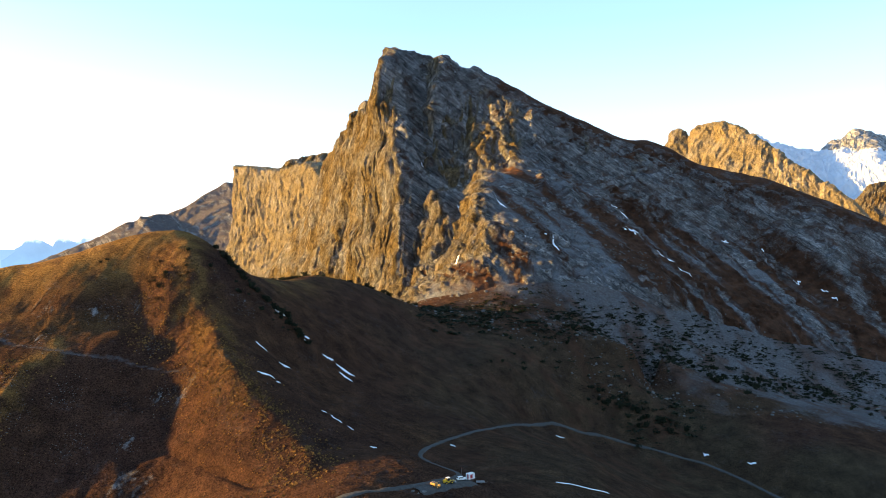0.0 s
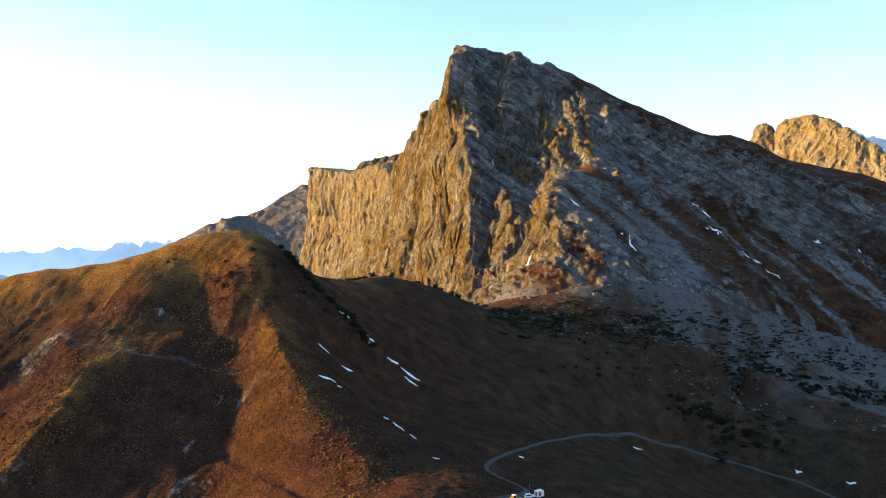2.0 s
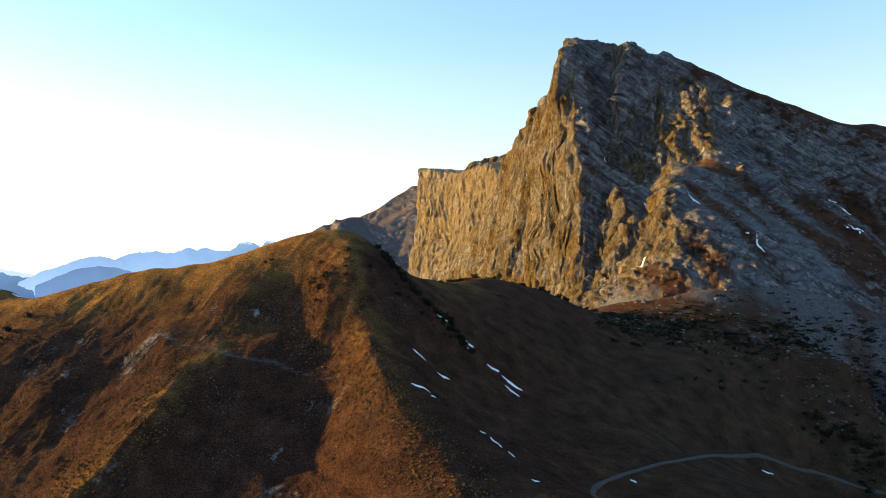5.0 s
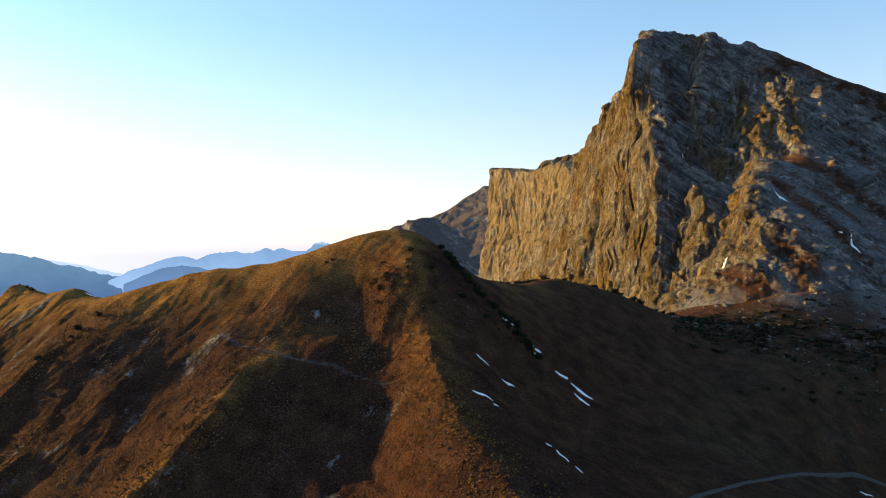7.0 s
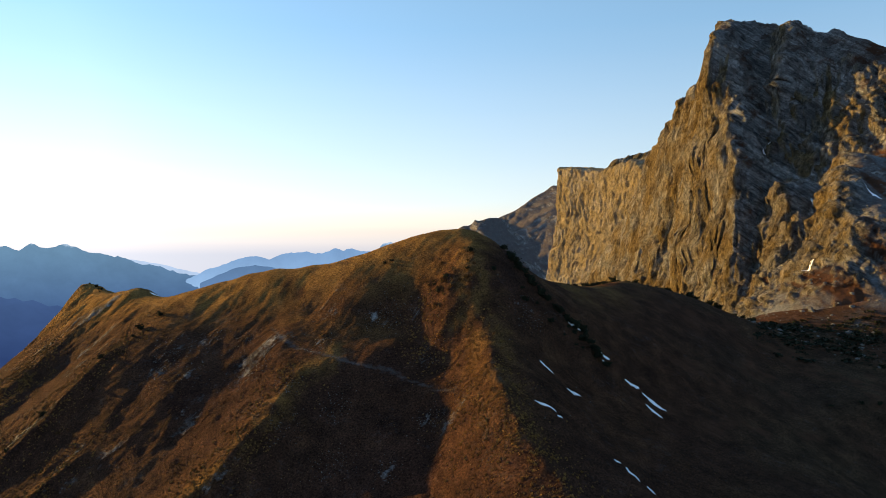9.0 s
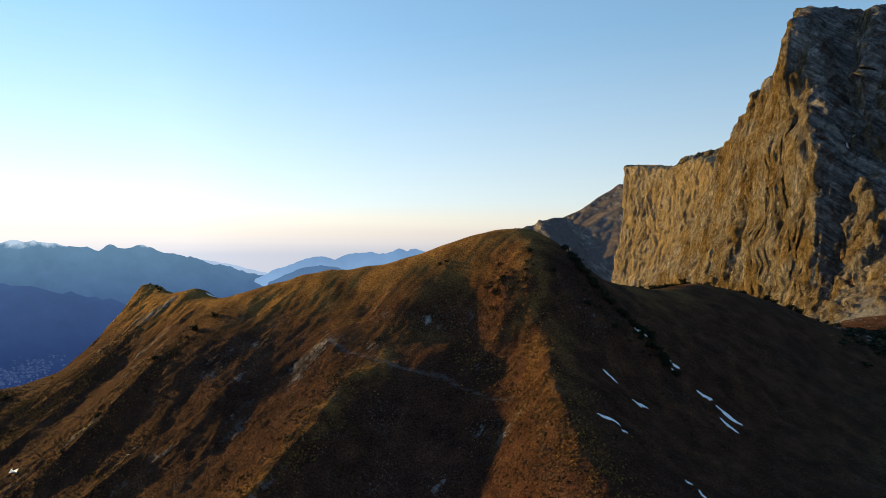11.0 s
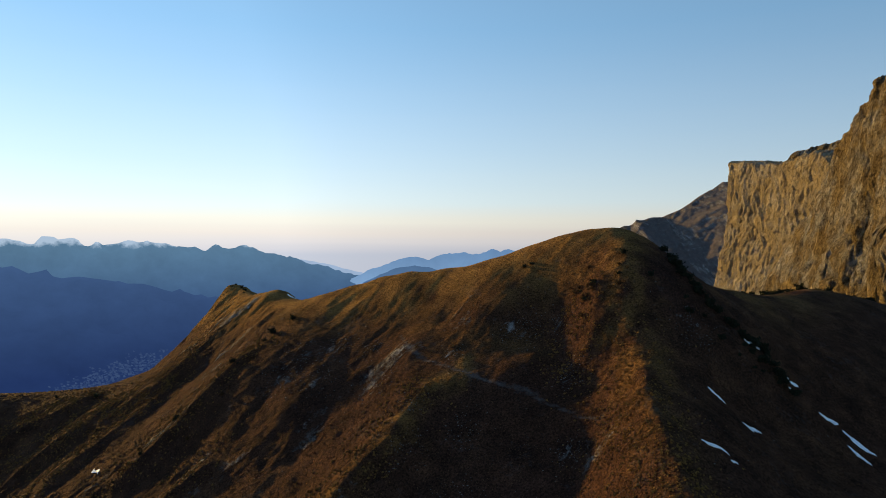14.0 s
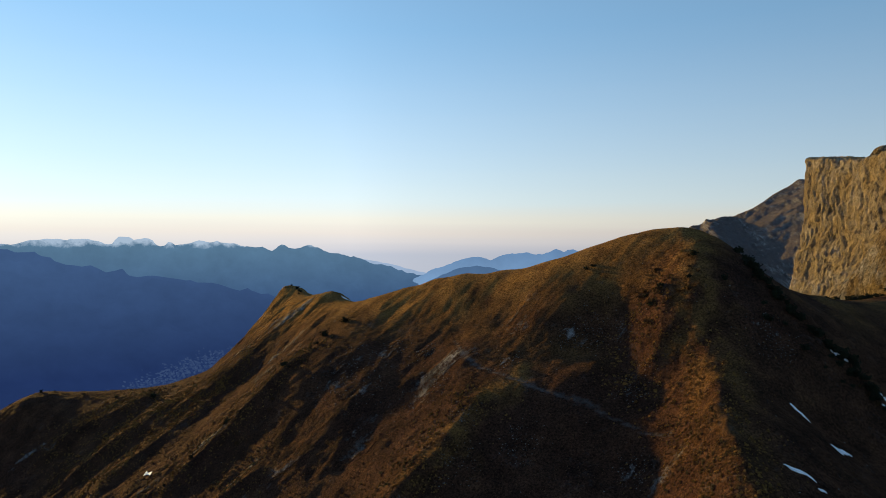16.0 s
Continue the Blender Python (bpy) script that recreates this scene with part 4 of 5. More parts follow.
HILL_SNOW = [(-97, 372, -91, 374, 1.5), (-84, 370, -80, 377, 1.4), (-70, 418, -64, 422, 1.7), (-63, 419, -51, 418, 2.4), (-60, 411, -51, 409, 1.3), (-80, 416, -78, 418, 1.0), (-56, 330, -53, 330, 0.8),
             (-52, 328, -45, 322, 0.8), (-43, 320, -39, 316, 0.5), (-30, 294, -27, 295, 0.7), (-77, 332, -75, 333, 0.5), (-98, 417, -92, 422, 1.2), (-84, 421, -78, 423, 1.2), (-86, 332, -78, 335, 0.7),
             (-358, 282, -350, 281, 1.3), (-362, 402, -352, 402, 1.3)]
ROCK_SNOW = [(9, 737, 17, 745, 2.6), (-29, 970, -20, 975, 1.8), (216, 864, 220, 865, 2.0), (222, 866, 235, 871, 4.4), (82, 733, 91, 727, 2.0), (104, 742, 107, 744, 1.4), (112, 744, 118, 727, 2.0),
             (57, 798, 69, 776, 1.2), (249, 841, 257, 838, 1.5), (258, 834, 267, 830, 1.6), (268, 827, 279, 808, 1.8), (211, 910, 219, 906, 1.2), (220, 898, 230, 894, 1.3), (18, 914, 21, 909, 1.4),
             (351, 911, 361, 912, 1.8), (376, 891, 381, 888, 1.4), (430, 884, 439, 886, 4.2), (458, 877, 465, 871, 2.6), (464, 864, 469, 857, 2.2), (403, 919, 408, 917, 1.8)]
ROAD_SNOW = [(77, 493, 84, 498, 0.8), (48, 309, 74, 321, 0.5), (188, 524, 192, 521, 1.4), (213, 506, 219, 504, 0.9), (3, 349, 6, 347, 0.8)]
for rows, label in ((HILL_SNOW, "thin patch of old white snow on dry grass"), (ROCK_SNOW, "leftover snow in a gully of the rock face"), (ROAD_SNOW, "small strip of old snow beside the gravel road")):
    for k, row in enumerate(rows):
        tagged(snow_patch(*row, seed=k + len(rows)), label, "snow", "old snow patches")


# -- boulders --
def stone_mesh(seed, flat=0.7):
    bm = bmesh.new()
    bmesh.ops.create_icosphere(bm, subdivisions=1, radius=1.0)
    rnd = random.Random(seed)
    for v in bm.verts:
        v.co *= rnd.uniform(0.65, 1.2)
        v.co.z *= flat
        v.co.z = max(v.co.z, -0.45)
    me = bpy.data.meshes.new("boulder")
    bm.to_mesh(me)
    bm.free()
    me.materials.append(STONE)
    return me


STONES = [stone_mesh(k, 0.55 + 0.1 * k) for k in range(5)]
STONE_FORMS = []
for me in STONES:
    co = np.empty(len(me.vertices) * 3)
    me.vertices.foreach_get("co", co)
    STONE_FORMS.append((co.reshape(-1, 3), np.array([p.vertices[:] for p in me.polygons])))
rnd = random.Random(5)
placed = 0
while placed < 70:
    x, y = rnd.uniform(-10, 260), rnd.uniform(620, 760)
    if not 640 < y + 0.25 * x < 745:
        continue
    p, n = surface(x, y)
    ob = new("boulder", rnd.choice(STONES))
    size = rnd.uniform(1.3, 3.0)
    ob.matrix_world = Matrix.LocRotScale(p - Vector((0, 0, 0.1 * size)), Euler((rnd.uniform(-0.2, 0.2), rnd.uniform(-0.2, 0.2), rnd.uniform(0, 6.3))), Vector((size * rnd.uniform(0.8, 1.3), size, size * rnd.uniform(0.7, 1.1))))
    tagged(ob, "grey limestone boulder at the foot of the scree", "boulder", "boulders below the face")
    placed += 1


def scatter(name, forms, spots, material):
    """Many small pieces in one mesh. spots: rows of x, y, z, size, turn."""
    verts, faces, base = [], [], 0
    for k, (x, y, z, size, turn) in enumerate(spots):
        co, f = forms[k % len(forms)]
        c, s = math.cos(turn) * size, math.sin(turn) * size
        verts.append(np.c_[co[:, 0] * c - co[:, 1] * s + x, co[:, 0] * s + co[:, 1] * c + y, co[:, 2] * size + z])
        faces.append(f + base)
        base += len(co)
    return new(name, mesh_of(name, np.concatenate(verts).tolist(), np.concatenate(faces).tolist(), material))


def spots(count, box, size, keep, seed):
    rnd = random.Random(seed)
    out = []
    tries = 0
    while len(out) < count and tries < count * 60:
        tries += 1
        x, y = rnd.uniform(*box[:2]), rnd.uniform(*box[2:])
        if rnd.random() > keep(x, y):
            continue
        hit = surface(x, y)
        s = size[0] * (size[1] / size[0]) ** (rnd.random() ** 2.2)
        out.append((x, y, hit[0].z, s, rnd.uniform(0, 6.28)))
    return out


def clump(x, y, size):
    return noise.noise((x / size, y / size, 3.3))


rubble = scatter("scree_stones", STONE_FORMS, spots(5600, (-40, 520, 560, 860), (0.25, 1.9), lambda x, y: (0.15 + 0.85 * smooth(clump(x, y, 40), -0.3, 0.5)) if 600 < y + 0.35 * x < 900 else 0.0, 21), STONE)
tagged(rubble, "loose grey scree stones below the rock face", "scree", kind="stuff")
PALE_STONE = plain("pale_limestone", (0.21, 0.21, 0.208), 0.95, 0, 0.5, 0.8, 0.2)
def bare(x, y):
    return 0.002 + max(math.exp(-((x - a) ** 2 + (y - b) ** 2) / r**2) for a, b, r in BARE) * (0.3 + max(0, clump(x, y, 3.0)))


slope_stones = scatter("slope_stones", STONE_FORMS, spots(2600, (-330, -60, 262, 410), (0.10, 0.34), bare, 22), PALE_STONE)
tagged(slope_stones, "small pale stones on the bare hill slope", "stones", kind="stuff")

# -- grass tufts --
rnd = random.Random(8)
TUFT_FORMS = []
for k in range(6):
    co, f = [], []
    for b in range(4):
        a = b * 1.57 + rnd.uniform(-0.4, 0.4)
        r = rnd.uniform(0.5, 0.9)
        lean = rnd.uniform(0.2, 0.7)
        i = len(co)
        co += [(-math.sin(a) * r, math.cos(a) * r, -0.1), (math.sin(a) * r, -math.cos(a) * r, -0.1), (math.cos(a) * lean, math.sin(a) * lean, rnd.uniform(0.45, 0.8))]
        f.append((i, i + 1, i + 2))
    TUFT_FORMS.append((np.array(co), np.array(f)))
def grown(x, y):
    """Where tufts stand: not on the short turf of the brow and the knolls."""
    if y > np.interp(x, [-460, -360, -300, -258, -231, -200, -180, -160, -150, -148], [340, 375, 378, 380, 374, 372, 386, 402, 420, 900]):
        return 0.0
    return 0.25 + 0.75 * smooth(clump(x, y, 14), -0.4, 0.4)


tufts = scatter("grass_tufts", TUFT_FORMS, spots(30000, (-500, -10, 250, 425), (0.16, 0.6), grown, 9), TUFTS)
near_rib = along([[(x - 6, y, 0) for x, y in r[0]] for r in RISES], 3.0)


def rib_spots(count, seed):
    rnd = random.Random(seed)
    out = []
    while len(out) < count:
        x, y, _ = rnd.choice(near_rib)
        x, y = x + rnd.gauss(0, 8), y + rnd.gauss(0, 8)
        if rnd.random() < smooth(clump(x, y, 7), -0.6, 0.3):
            out.append((x, y, surface(x, y)[0].z, 0.4 * 2.9 ** (rnd.random() ** 2.2), rnd.uniform(0, 6.28)))
    return out


rib_tufts = scatter("rib_grass", TUFT_FORMS, rib_spots(12000, 10), SUNLIT_TUFTS)
tagged(rib_tufts, "tall grass tussocks toned sunlit gold on the sunny ribs", "grass", kind="stuff")
tagged(tufts, "dry straw-coloured grass tufts on the hill", "grass", kind="stuff")


# -- shrubs --
def shrub_parts(seed, tall, spread_out, leaves):
    """A low woody shrub: a few crooked stems and a crown of small leaf sprays."""
    rnd = random.Random(seed)
    stem = bmesh.new()
    tips = []
    for _ in range(6):
        a, r = rnd.uniform(0, 6.28), rnd.uniform(0.2, 0.8)
        tip = Vector((math.cos(a) * r * spread_out, math.sin(a) * r * spread_out, tall * rnd.uniform(0.5, 0.9)))
        tips.append(tip)
        m = Matrix.Translation(tip / 2) @ tip.to_track_quat("Z", "Y").to_matrix().to_4x4()
        bmesh.ops.create_cone(stem, segments=5, radius1=0.05 * tall, radius2=0.02 * tall, depth=tip.length, matrix=m)
    crown_v, crown_f = [], []
    for _ in range(leaves):
        tip = rnd.choice(tips)
        c = tip * rnd.uniform(0.55, 1.1) + Vector([rnd.gauss(0, 0.23) * spread_out, rnd.gauss(0, 0.23) * spread_out, rnd.gauss(0, 0.16) * tall])
        c.z = max(c.z, 0.06 * tall)
        size = rnd.uniform(0.08, 0.2) * max(tall, 0.7 * spread_out)
        q = Euler((rnd.uniform(0, 6), rnd.uniform(0, 6), rnd.uniform(0, 6))).to_quaternion()
        i = len(crown_v)
        crown_v += [c + q @ Vector(v) * size for v in ((-1, -0.5, 0), (1, -0.5, 0.2), (0.4, 1, 0), (-0.6, 0.8, 0.3))]
        crown_f.append((i, i + 1, i + 2, i + 3))
    return stem, crown_v, crown_f


def shrub(name, seed, tall, spread_out, leaves, material, label, category):
    thing = new(name)
    stem, v, f = shrub_parts(seed, tall, spread_out, leaves)
    part("stem", stem, BARK, thing)
    crown = new("foliage", mesh_of("foliage", v, f, material))
    crown.parent = thing
    return tagged(thing, label, category, "shrubs on the slopes")


def plant(kinds, spots_xy, low, high, seed):
    rnd = random.Random(seed)
    for k, (x, y) in enumerate(spots_xy):
        p, _ = surface(x, y)
        size = rnd.uniform(low, high)
        m = Matrix.LocRotScale(p - Vector((0, 0, 0.08)), Euler((0, 0, rnd.uniform(0, 6.28))), None)
        ob = copy_thing(kinds[k % len(kinds)], m)
        ob.scale = (size * rnd.uniform(0.85, 1.25), size, size * rnd.uniform(0.8, 1.15))


def around(line, step, wide, seed):
    rnd = random.Random(seed)
    out = []
    for a, b in zip(line, line[1:]):
        k = max(1, int(math.dist(a, b) / step))
        out += [(a[0] + (b[0] - a[0]) * (j + rnd.random()) / k + rnd.gauss(0, wide), a[1] + (b[1] - a[1]) * (j + rnd.random()) / k + rnd.gauss(0, wide)) for j in range(k)]
    return out


DARK_SHRUBS = [shrub("dwarf_pine", 40 + k, 1.5 + 0.4 * k, 1.6, 190, NEEDLES, "low dark green dwarf pine on the slope", "shrub") for k in range(3)]
RUST_SHRUBS = [shrub("heath_shrub", 50 + k, 1.0 + 0.2 * k, 1.2, 150, RUSTY_LEAVES, "rust-brown heath shrub in dry grass", "shrub") for k in range(3)]
# low dark heath among the stones at the foot of the scree
rnd = random.Random(31)
CLUMP_FORMS = []
for k in range(5):
    co, f = [], []
    for b in range(26):
        c = np.array([rnd.gauss(0, 0.75), rnd.gauss(0, 0.5), abs(rnd.gauss(0.22, 0.16))])
        q = Euler((rnd.uniform(-0.9, 0.9), rnd.uniform(-0.9, 0.9), rnd.uniform(0, 6.3))).to_matrix()
        i = len(co)
        co += [tuple(c + np.array(q @ Vector(v)) * rnd.uniform(0.2, 0.42)) for v in ((-1, -0.6, 0), (1, -0.5, 0.1), (0.5, 0.9, 0), (-0.7, 0.7, 0.1))]
        f.append((i, i + 1, i + 2, i + 3))
    CLUMP_FORMS.append((np.array(co), np.array(f)))


def heath_band(x, y):
    off = abs(y - 0.30 * (x - 110) - 642) / (46 if x < 250 else 60)
    bowl = math.exp(-(((x - 150) / 42) ** 2 + ((y - 560) / 26) ** 2)) * 0.8
    return max(0, 1 - off**2) * smooth(clump(x, y, 22), -0.45, 0.35) + bowl * smooth(clump(x, y, 9), -0.3, 0.3)


heath_clumps = scatter("heath_clumps", CLUMP_FORMS, spots(3200, (-20, 470, 520, 800), (0.7, 3.2), heath_band, 33), NEEDLES)
tagged(heath_clumps, "low dark heath bushes among the scree stones", "heath", kind="stuff")
# the dark hedge on the hill's shoulder, the top, the ribs and the bowl
plant(DARK_SHRUBS, around([(-134, 430), (-122, 418), (-108, 417), (-97, 419), (-88, 420), (-80, 415)], 0.9, 1.5, 1), 0.8, 1.6, 1)
plant(DARK_SHRUBS, around([(-124, 505), (-119, 535), (-109, 568), (-88, 588), (-66, 608), (-46, 625), (-22, 640)], 2.8, 2.5, 14), 0.6, 1.9, 14)
plant(DARK_SHRUBS, around([(-121, 404), (-108, 402), (-94, 407), (-85, 415)], 4.0, 2.5, 2), 0.5, 1.1, 2)
plant(RUST_SHRUBS, around([(-160, 395), (-153, 387), (-153, 383), (-146, 388), (-140, 393)], 1.6, 2.4, 3), 0.6, 1.4, 3)
plant(DARK_SHRUBS, [(-156, 391), (-152, 386), (-150, 390), (-139, 392), (-142, 402), (-128, 398)], 0.7, 1.2, 4)
plant(DARK_SHRUBS, around([(-312, 372), (-318, 374), (-314, 353), (-318, 330), (-328, 305), (-340, 280)], 9.0, 3.0, 5), 0.4, 1.5, 5)
plant(RUST_SHRUBS, around([(-314, 360), (-304, 326), (-307, 300)], 6.0, 3.0, 6), 0.6, 1.2, 6)
plant(DARK_SHRUBS, around([(-545, 270), (-520, 295), (-486, 313), (-446, 325), (-448, 350), (-455, 383)], 17.0, 4.0, 7), 0.35, 1.2, 7)
plant(DARK_SHRUBS, around([(-445, 425), (-432, 422), (-418, 415)], 3.5, 1.0, 8), 0.5, 0.9, 8)
plant(DARK_SHRUBS, [(-190, 401), (-187, 402)], 0.7, 0.9, 9)
plant(DARK_SHRUBS, around([(118, 560), (141, 554), (153, 551), (170, 550), (180, 546)], 1.8, 4.0, 10), 0.9, 2.0, 10)
plant(DARK_SHRUBS, around([(35, 520), (60, 560), (83, 602), (105, 597), (113, 564), (118, 550), (150, 574)], 5.0, 8.0, 11), 0.5, 1.3, 11)
plant(DARK_SHRUBS, around([(20, 640), (57, 632), (84, 643), (120, 630), (150, 650)], 3.5, 6.0, 12), 0.6, 1.6, 12)
plant(DARK_SHRUBS, around([(200, 640), (250, 640), (313, 670), (378, 676), (405, 667)], 4.0, 14.0, 13), 0.9, 2.4, 13)
for ob in DARK_SHRUBS + RUST_SHRUBS:
    p, _ = surface(-96 + 3 * (DARK_SHRUBS + RUST_SHRUBS).index(ob), 414)
    ob.location = p - Vector((0, 0, 0.08))


# -- vehicles by the road --
WHITE = plain("white_paint", (0.78, 0.78, 0.76), 0.35, 0, 0.15)
YELLOW = plain("machine_yellow", (0.62, 0.40, 0.03), 0.45, 0, 0.35)
OCHRE = plain("worn_orange_paint", (0.55, 0.30, 0.09), 0.5, 0, 0.4)
RED = plain("red_panel", (0.45, 0.03, 0.04), 0.5, 0, 0.2)
GREY = plain("galvanised_steel", (0.35, 0.36, 0.37), 0.45, 0.7, 0.3)
RUBBER = plain("tyre_rubber", (0.02, 0.02, 0.02), 0.9, 0, 0.3)
PANE = plain("dark_window", (0.02, 0.025, 0.03), 0.08, 0, 0.1, specular=0.6)


def box(x0, x1, y0, y1, z0, z1, bevel=0.05, taper=0.0):
    """A bevelled block; taper narrows its top."""
    bm = bmesh.new()
    bmesh.ops.create_cube(bm, size=1.0)
    for v in bm.verts:
        top = v.co.z > 0
        k = 1 - taper if top else 1
        v.co = Vector(((x0 + x1) / 2 + v.co.x * (x1 - x0) * k, (y0 + y1) / 2 + v.co.y * (y1 - y0) * k, z1 if top else z0))
    bmesh.ops.bevel(bm, geom=bm.edges[:], offset=bevel, segments=2, affect="EDGES")
    return bm


def wheel(parent, x, y, radius, width, rim=GREY):
    tyre = bmesh.new()
    turn = Matrix.Rotation(radians(90), 4, "X")
    bmesh.ops.create_cone(tyre, cap_ends=True, segments=20, radius1=radius, radius2=radius, depth=width, matrix=turn)
    bmesh.ops.bevel(tyre, geom=[e for e in tyre.edges if len(e.link_faces) == 2 and e.calc_face_angle(0) > 1], offset=radius * 0.12, segments=2, affect="EDGES")
    ob = part("wheel", tyre, RUBBER, parent, at=(x, y, radius))
    hub = bmesh.new()
    bmesh.ops.create_cone(hub, cap_ends=True, segments=14, radius1=radius * 0.55, radius2=radius * 0.5, depth=width * 1.08, matrix=turn)
    part("rim", hub, rim, ob)


def stand(thing, x, y, yaw):
    p, n = surface(x, y)
    thing.location = p + Vector((0, 0, 0.12))
    thing.rotation_euler = (0, 0, radians(yaw))


def small_car():
    car = new("car")
    body = box(-1.95, 1.95, -0.84, 0.84, 0.28, 0.86, 0.12)
    part("body", body, WHITE, car)
    part("cabin", box(-1.55, 0.85, -0.76, 0.76, 0.84, 1.42, 0.12, 0.16), WHITE, car)
    part("windscreen", box(0.52, 0.80, -0.62, 0.62, 0.92, 1.32, 0.03, 0.1), PANE, car)
    part("rear_window", box(-1.57, -1.36, -0.60, 0.60, 0.96, 1.32, 0.03, 0.1), PANE, car)
    for side in (-1, 1):
        part("side_window", box(-1.25, 0.45, side * 0.72 - 0.03, side * 0.72 + 0.03, 0.94, 1.30, 0.02, 0.05), PANE, car)
        part("headlight", box(1.84, 1.97, side * 0.6 - 0.18, side * 0.6 + 0.18, 0.58, 0.72, 0.03), GREY, car)
        part("tail_light", box(-1.97, -1.86, side * 0.66 - 0.12, side * 0.66 + 0.12, 0.60, 0.80, 0.03), RED, car)
        part("mirror", box(0.55, 0.72, side * 0.93 - 0.08, side * 0.93 + 0.08, 0.90, 1.03, 0.03), WHITE, car)
        for x in (-1.2, 1.22):
            wheel(car, x, side * 0.76, 0.30, 0.2)
    part("bumper", box(1.86, 2.02, -0.78, 0.78, 0.26, 0.50, 0.05), GREY, car)
    return tagged(car, "small white hatchback car parked on gravel", "car")


def loader():
    m = new("wheel_loader")
    part("chassis", box(-1.7, 1.5, -0.55, 0.55, 0.55, 1.15, 0.08), YELLOW, m)
    part("bonnet", box(-2.0, -0.7, -0.6, 0.6, 1.1, 1.75, 0.12), YELLOW, m)
    cab = part("cab", box(-0.65, 0.55, -0.6, 0.6, 1.1, 1.3, 0.04), YELLOW, m)
    for x in (-0.6, 0.5):
        for y in (-0.55, 0.55):
            part("pillar", box(x - 0.05, x + 0.05, y - 0.05, y + 0.05, 1.28, 2.25, 0.01), YELLOW, cab)
    part("cab_window", box(-0.54, 0.44, -0.53, 0.53, 1.3, 2.2, 0.02), PANE, cab)
    part("cab_roof", box(-0.75, 0.65, -0.68, 0.68, 2.22, 2.38, 0.06), WHITE, cab, "white cab roof")
    for y in (-0.45, 0.45):
        arm = box(1.0, 2.7, y - 0.07, y + 0.07, 0.75, 0.95, 0.03)
        part("arm", arm, YELLOW, m)
    part("bucket", box(2.5, 3.1, -0.95, 0.95, 0.25, 0.95, 0.10, 0.25), GREY, m)
    for side in (-1, 1):
        for x in (-1.2, 1.15):
            wheel(m, x, side * 0.78, 0.58, 0.38, YELLOW)
    return tagged(m, "yellow wheel loader with white cab roof on gravel", "construction vehicle")


def dumper():
    m = new("site_dumper")
    part("chassis", box(-1.6, 1.4, -0.5, 0.5, 0.5, 0.95, 0.06), OCHRE, m)
    skip = box(0.0, 1.95, -0.85, 0.85, 0.9, 1.7, 0.08, -0.12)
    part("skip", skip, OCHRE, m)
    part("skip_load", box(0.15, 1.8, -0.75, 0.75, 1.6, 1.85, 0.12, 0.35), STONE, m, "grey stones")
    part("seat", box(-0.9, -0.5, -0.3, 0.3, 0.95, 1.5, 0.06), RUBBER, m)
    part("engine_cover", box(-1.7, -0.95, -0.5, 0.5, 0.9, 1.4, 0.1), OCHRE, m)
    for y in (-0.5, 0.5):
        part("roll_bar", box(-0.95, -0.87, y - 0.04, y + 0.04, 0.95, 2.3, 0.02), GREY, m)
    part("roll_bar", box(-0.95, -0.87, -0.54, 0.54, 2.24, 2.32, 0.02), GREY, m)
    for side in (-1, 1):
        for x in (-1.1, 1.0):
            wheel(m, x, side * 0.72, 0.48, 0.34, OCHRE)
    return tagged(m, "worn orange site dumper beside the gravel road", "construction vehicle")


def box_trailer():
    m = new("box_trailer")
    part("box", box(-1.5, 1.5, -1.0, 1.0, 0.65, 2.65, 0.06), WHITE, m)
    part("panel", box(-1.52, -1.47, -0.6, 0.1, 0.9, 2.5, 0.01), RED, m, "dark red panel")
    part("panel", box(-0.9, 0.2, -1.03, -0.985, 0.95, 2.4, 0.01), RED, m, "dark red panel")
    part("floor_frame", box(-1.55, 1.55, -0.95, 0.95, 0.5, 0.66, 0.03), GREY, m)
    part("drawbar", box(1.5, 3.0, -0.07, 0.07, 0.48, 0.6, 0.02), GREY, m)
    for side in (-1, 1):
        wheel(m, -0.2, side * 0.92, 0.33, 0.22)
    return tagged(m, "white box trailer with dark red panels", "trailer")


def flat_trailer():
    m = new("flat_trailer")
    part("deck", box(-1.6, 1.6, -0.85, 0.85, 0.55, 0.68, 0.03), GREY, m)
    for y in (-0.85, 0.82):
        part("side_board", box(-1.6, 1.6, y, y + 0.04, 0.68, 0.95, 0.01), GREY, m)
    part("drawbar", box(1.6, 2.8, -0.06, 0.06, 0.5, 0.6, 0.02), GREY, m)
    for side in (-1, 1):
        wheel(m, 0.0, side * 0.9, 0.3, 0.2)
    return tagged(m, "grey flat trailer parked on gravel", "trailer")


stand(small_car(), 6.6, 267.5, 18)
stand(loader(), 1.6, 258.8, 35)
stand(dumper(), -2.6, 253.0, 150)
stand(box_trailer(), 10.2, 273.6, 40)
stand(flat_trailer(), 14.0, 272.8, 5)
pole = new("marker_pole")
bm = bmesh.new()
bmesh.ops.create_cone(bm, cap_ends=True, segments=8, radius1=0.05, radius2=0.04, depth=3.4, matrix=Matrix.Translation((0, 0, 1.7)))
part("post", bm, GREY, pole)
part("cap", box(-0.08, 0.08, -0.08, 0.08, 3.38, 3.5, 0.02), RED, pole)
stand(tagged(pole, "slim grey snow marker pole beside the road", "pole"), 6.9, 273.0, 0)
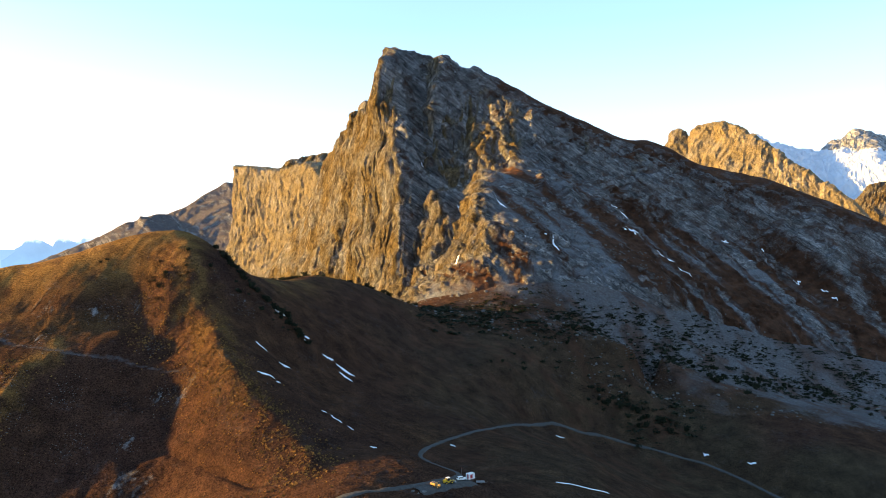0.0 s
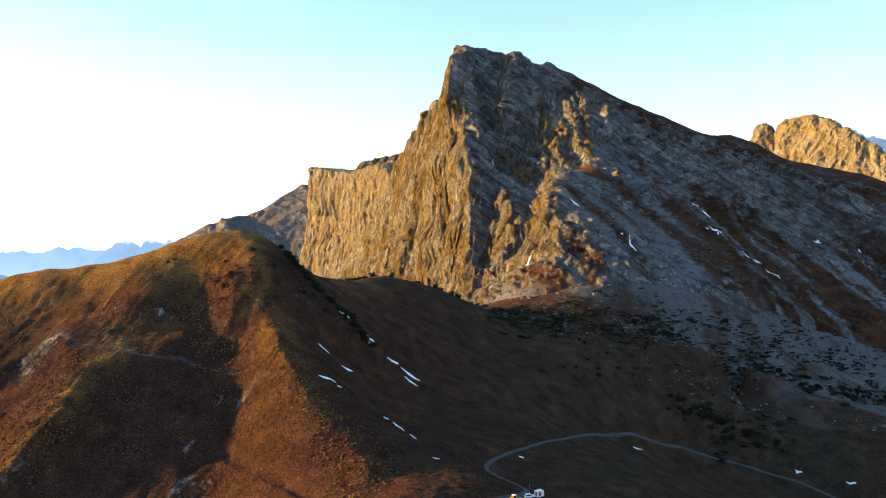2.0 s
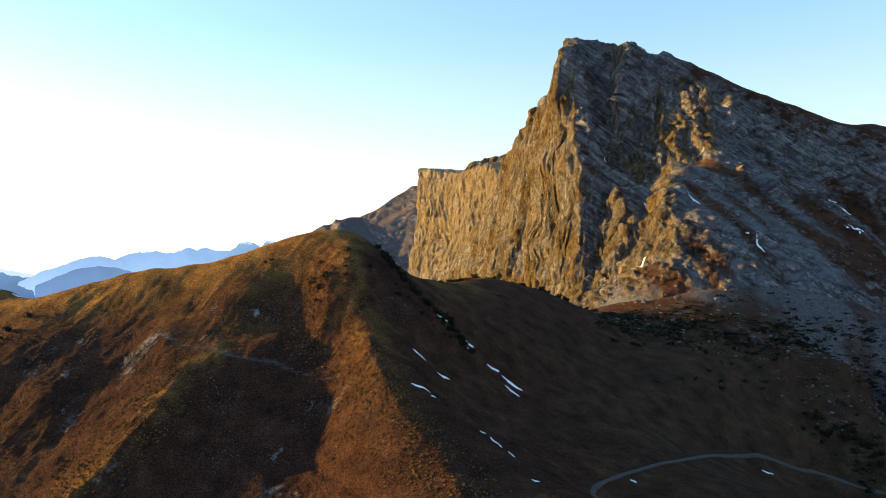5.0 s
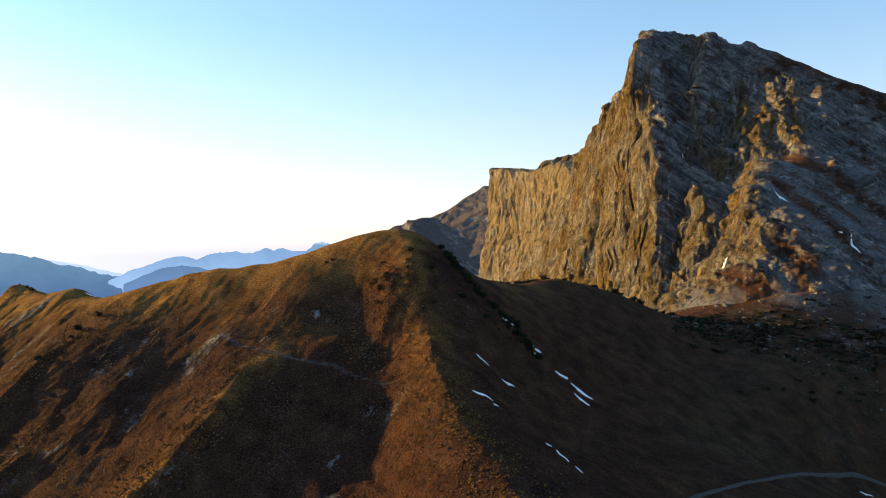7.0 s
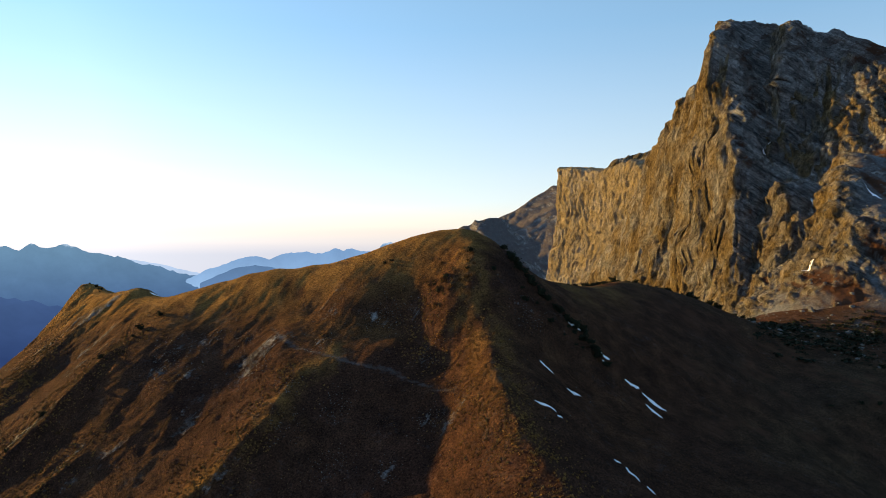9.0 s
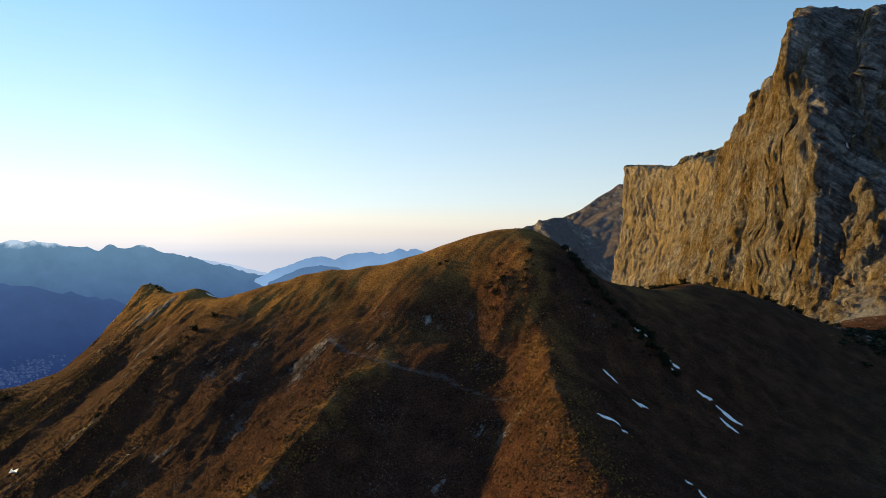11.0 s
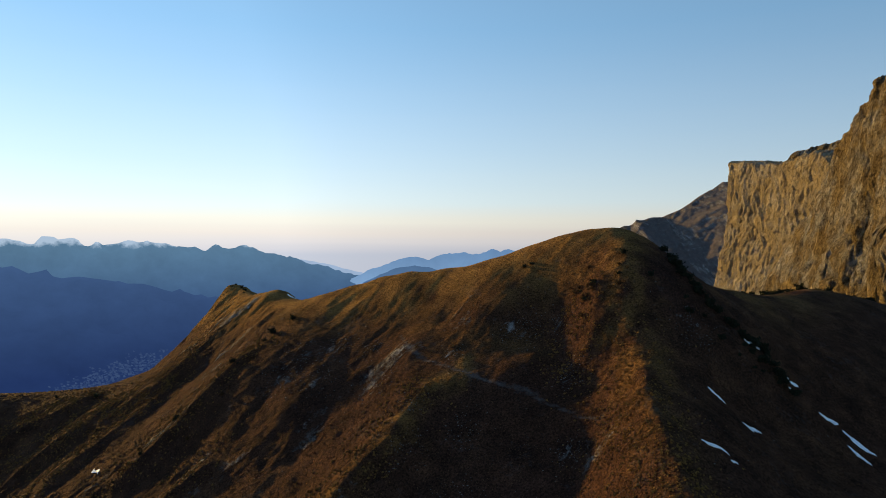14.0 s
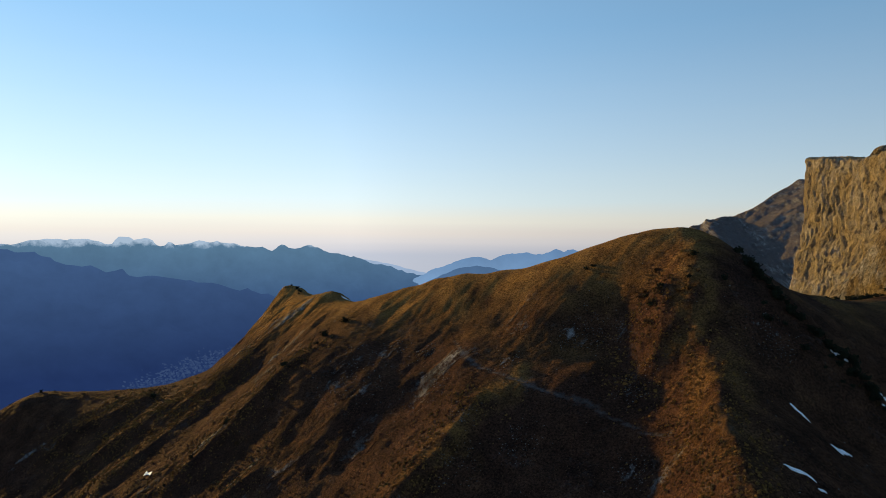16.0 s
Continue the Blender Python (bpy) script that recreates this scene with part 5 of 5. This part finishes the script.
for k, (x, y, size) in enumerate(((-7.2, 247.6, 1.5), (-10.6, 246.4, 0.9), (-5.6, 249.4, 0.7), (-8.6, 245.6, 0.6))):
    p, _ = surface(x, y)
    ob = new("boulder", STONES[k])
    ob.matrix_world = Matrix.LocRotScale(p, Euler((0, 0, k * 1.3)), Vector((size, size * 0.9, size * 0.9)))
    tagged(ob, "large pale boulder beside the gravel road", "boulder", "boulders by the road")

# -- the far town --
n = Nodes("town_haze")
# the houses glow faintly: blue haze painted on, no lit windows
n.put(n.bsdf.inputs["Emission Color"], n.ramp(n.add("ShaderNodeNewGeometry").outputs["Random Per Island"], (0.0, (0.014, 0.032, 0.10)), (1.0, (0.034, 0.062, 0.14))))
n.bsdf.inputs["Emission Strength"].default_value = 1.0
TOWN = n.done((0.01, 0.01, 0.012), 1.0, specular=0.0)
rnd = random.Random(77)
verts, faces = [], []
valley = DISTANCE[-1]
for _ in range(700):
    along_town = rnd.random()
    az = 66.5 - 7.0 * along_town + rnd.gauss(0, 0.7)
    el = -10.4 + 2.6 * along_town + rnd.gauss(0, 0.35)
    way = Vector((-math.sin(radians(az)) * math.cos(radians(el)), math.cos(radians(az)) * math.cos(radians(el)), math.sin(radians(el))))
    hit, at, normal, _ = valley.ray_cast(MIDWAY, way)
    if not hit:
        continue
    w, d, h = rnd.uniform(2, 5.5), rnd.uniform(2, 4.5), rnd.uniform(1.2, 2.6)
    i = len(verts)
    verts += [(at.x + sx * w, at.y + sy * d, at.z + sz * h) for sz in (-1, 1) for sx, sy in ((-1, -1), (1, -1), (1, 1), (-1, 1))]
    verts += [(at.x - w, at.y, at.z + h * 1.9), (at.x + w, at.y, at.z + h * 1.9)]
    faces += [(i, i + 1, i + 5, i + 4), (i + 1, i + 2, i + 6, i + 5), (i + 2, i + 3, i + 7, i + 6), (i + 3, i, i + 4, i + 7), (i + 4, i + 5, i + 9, i + 8), (i + 7, i + 6, i + 9, i + 8), (i + 4, i + 7, i + 8), (i + 5, i + 6, i + 9)]
if verts:
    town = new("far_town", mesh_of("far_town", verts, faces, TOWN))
    tagged(town, "houses of a far valley town in blue haze", "town", kind="stuff")
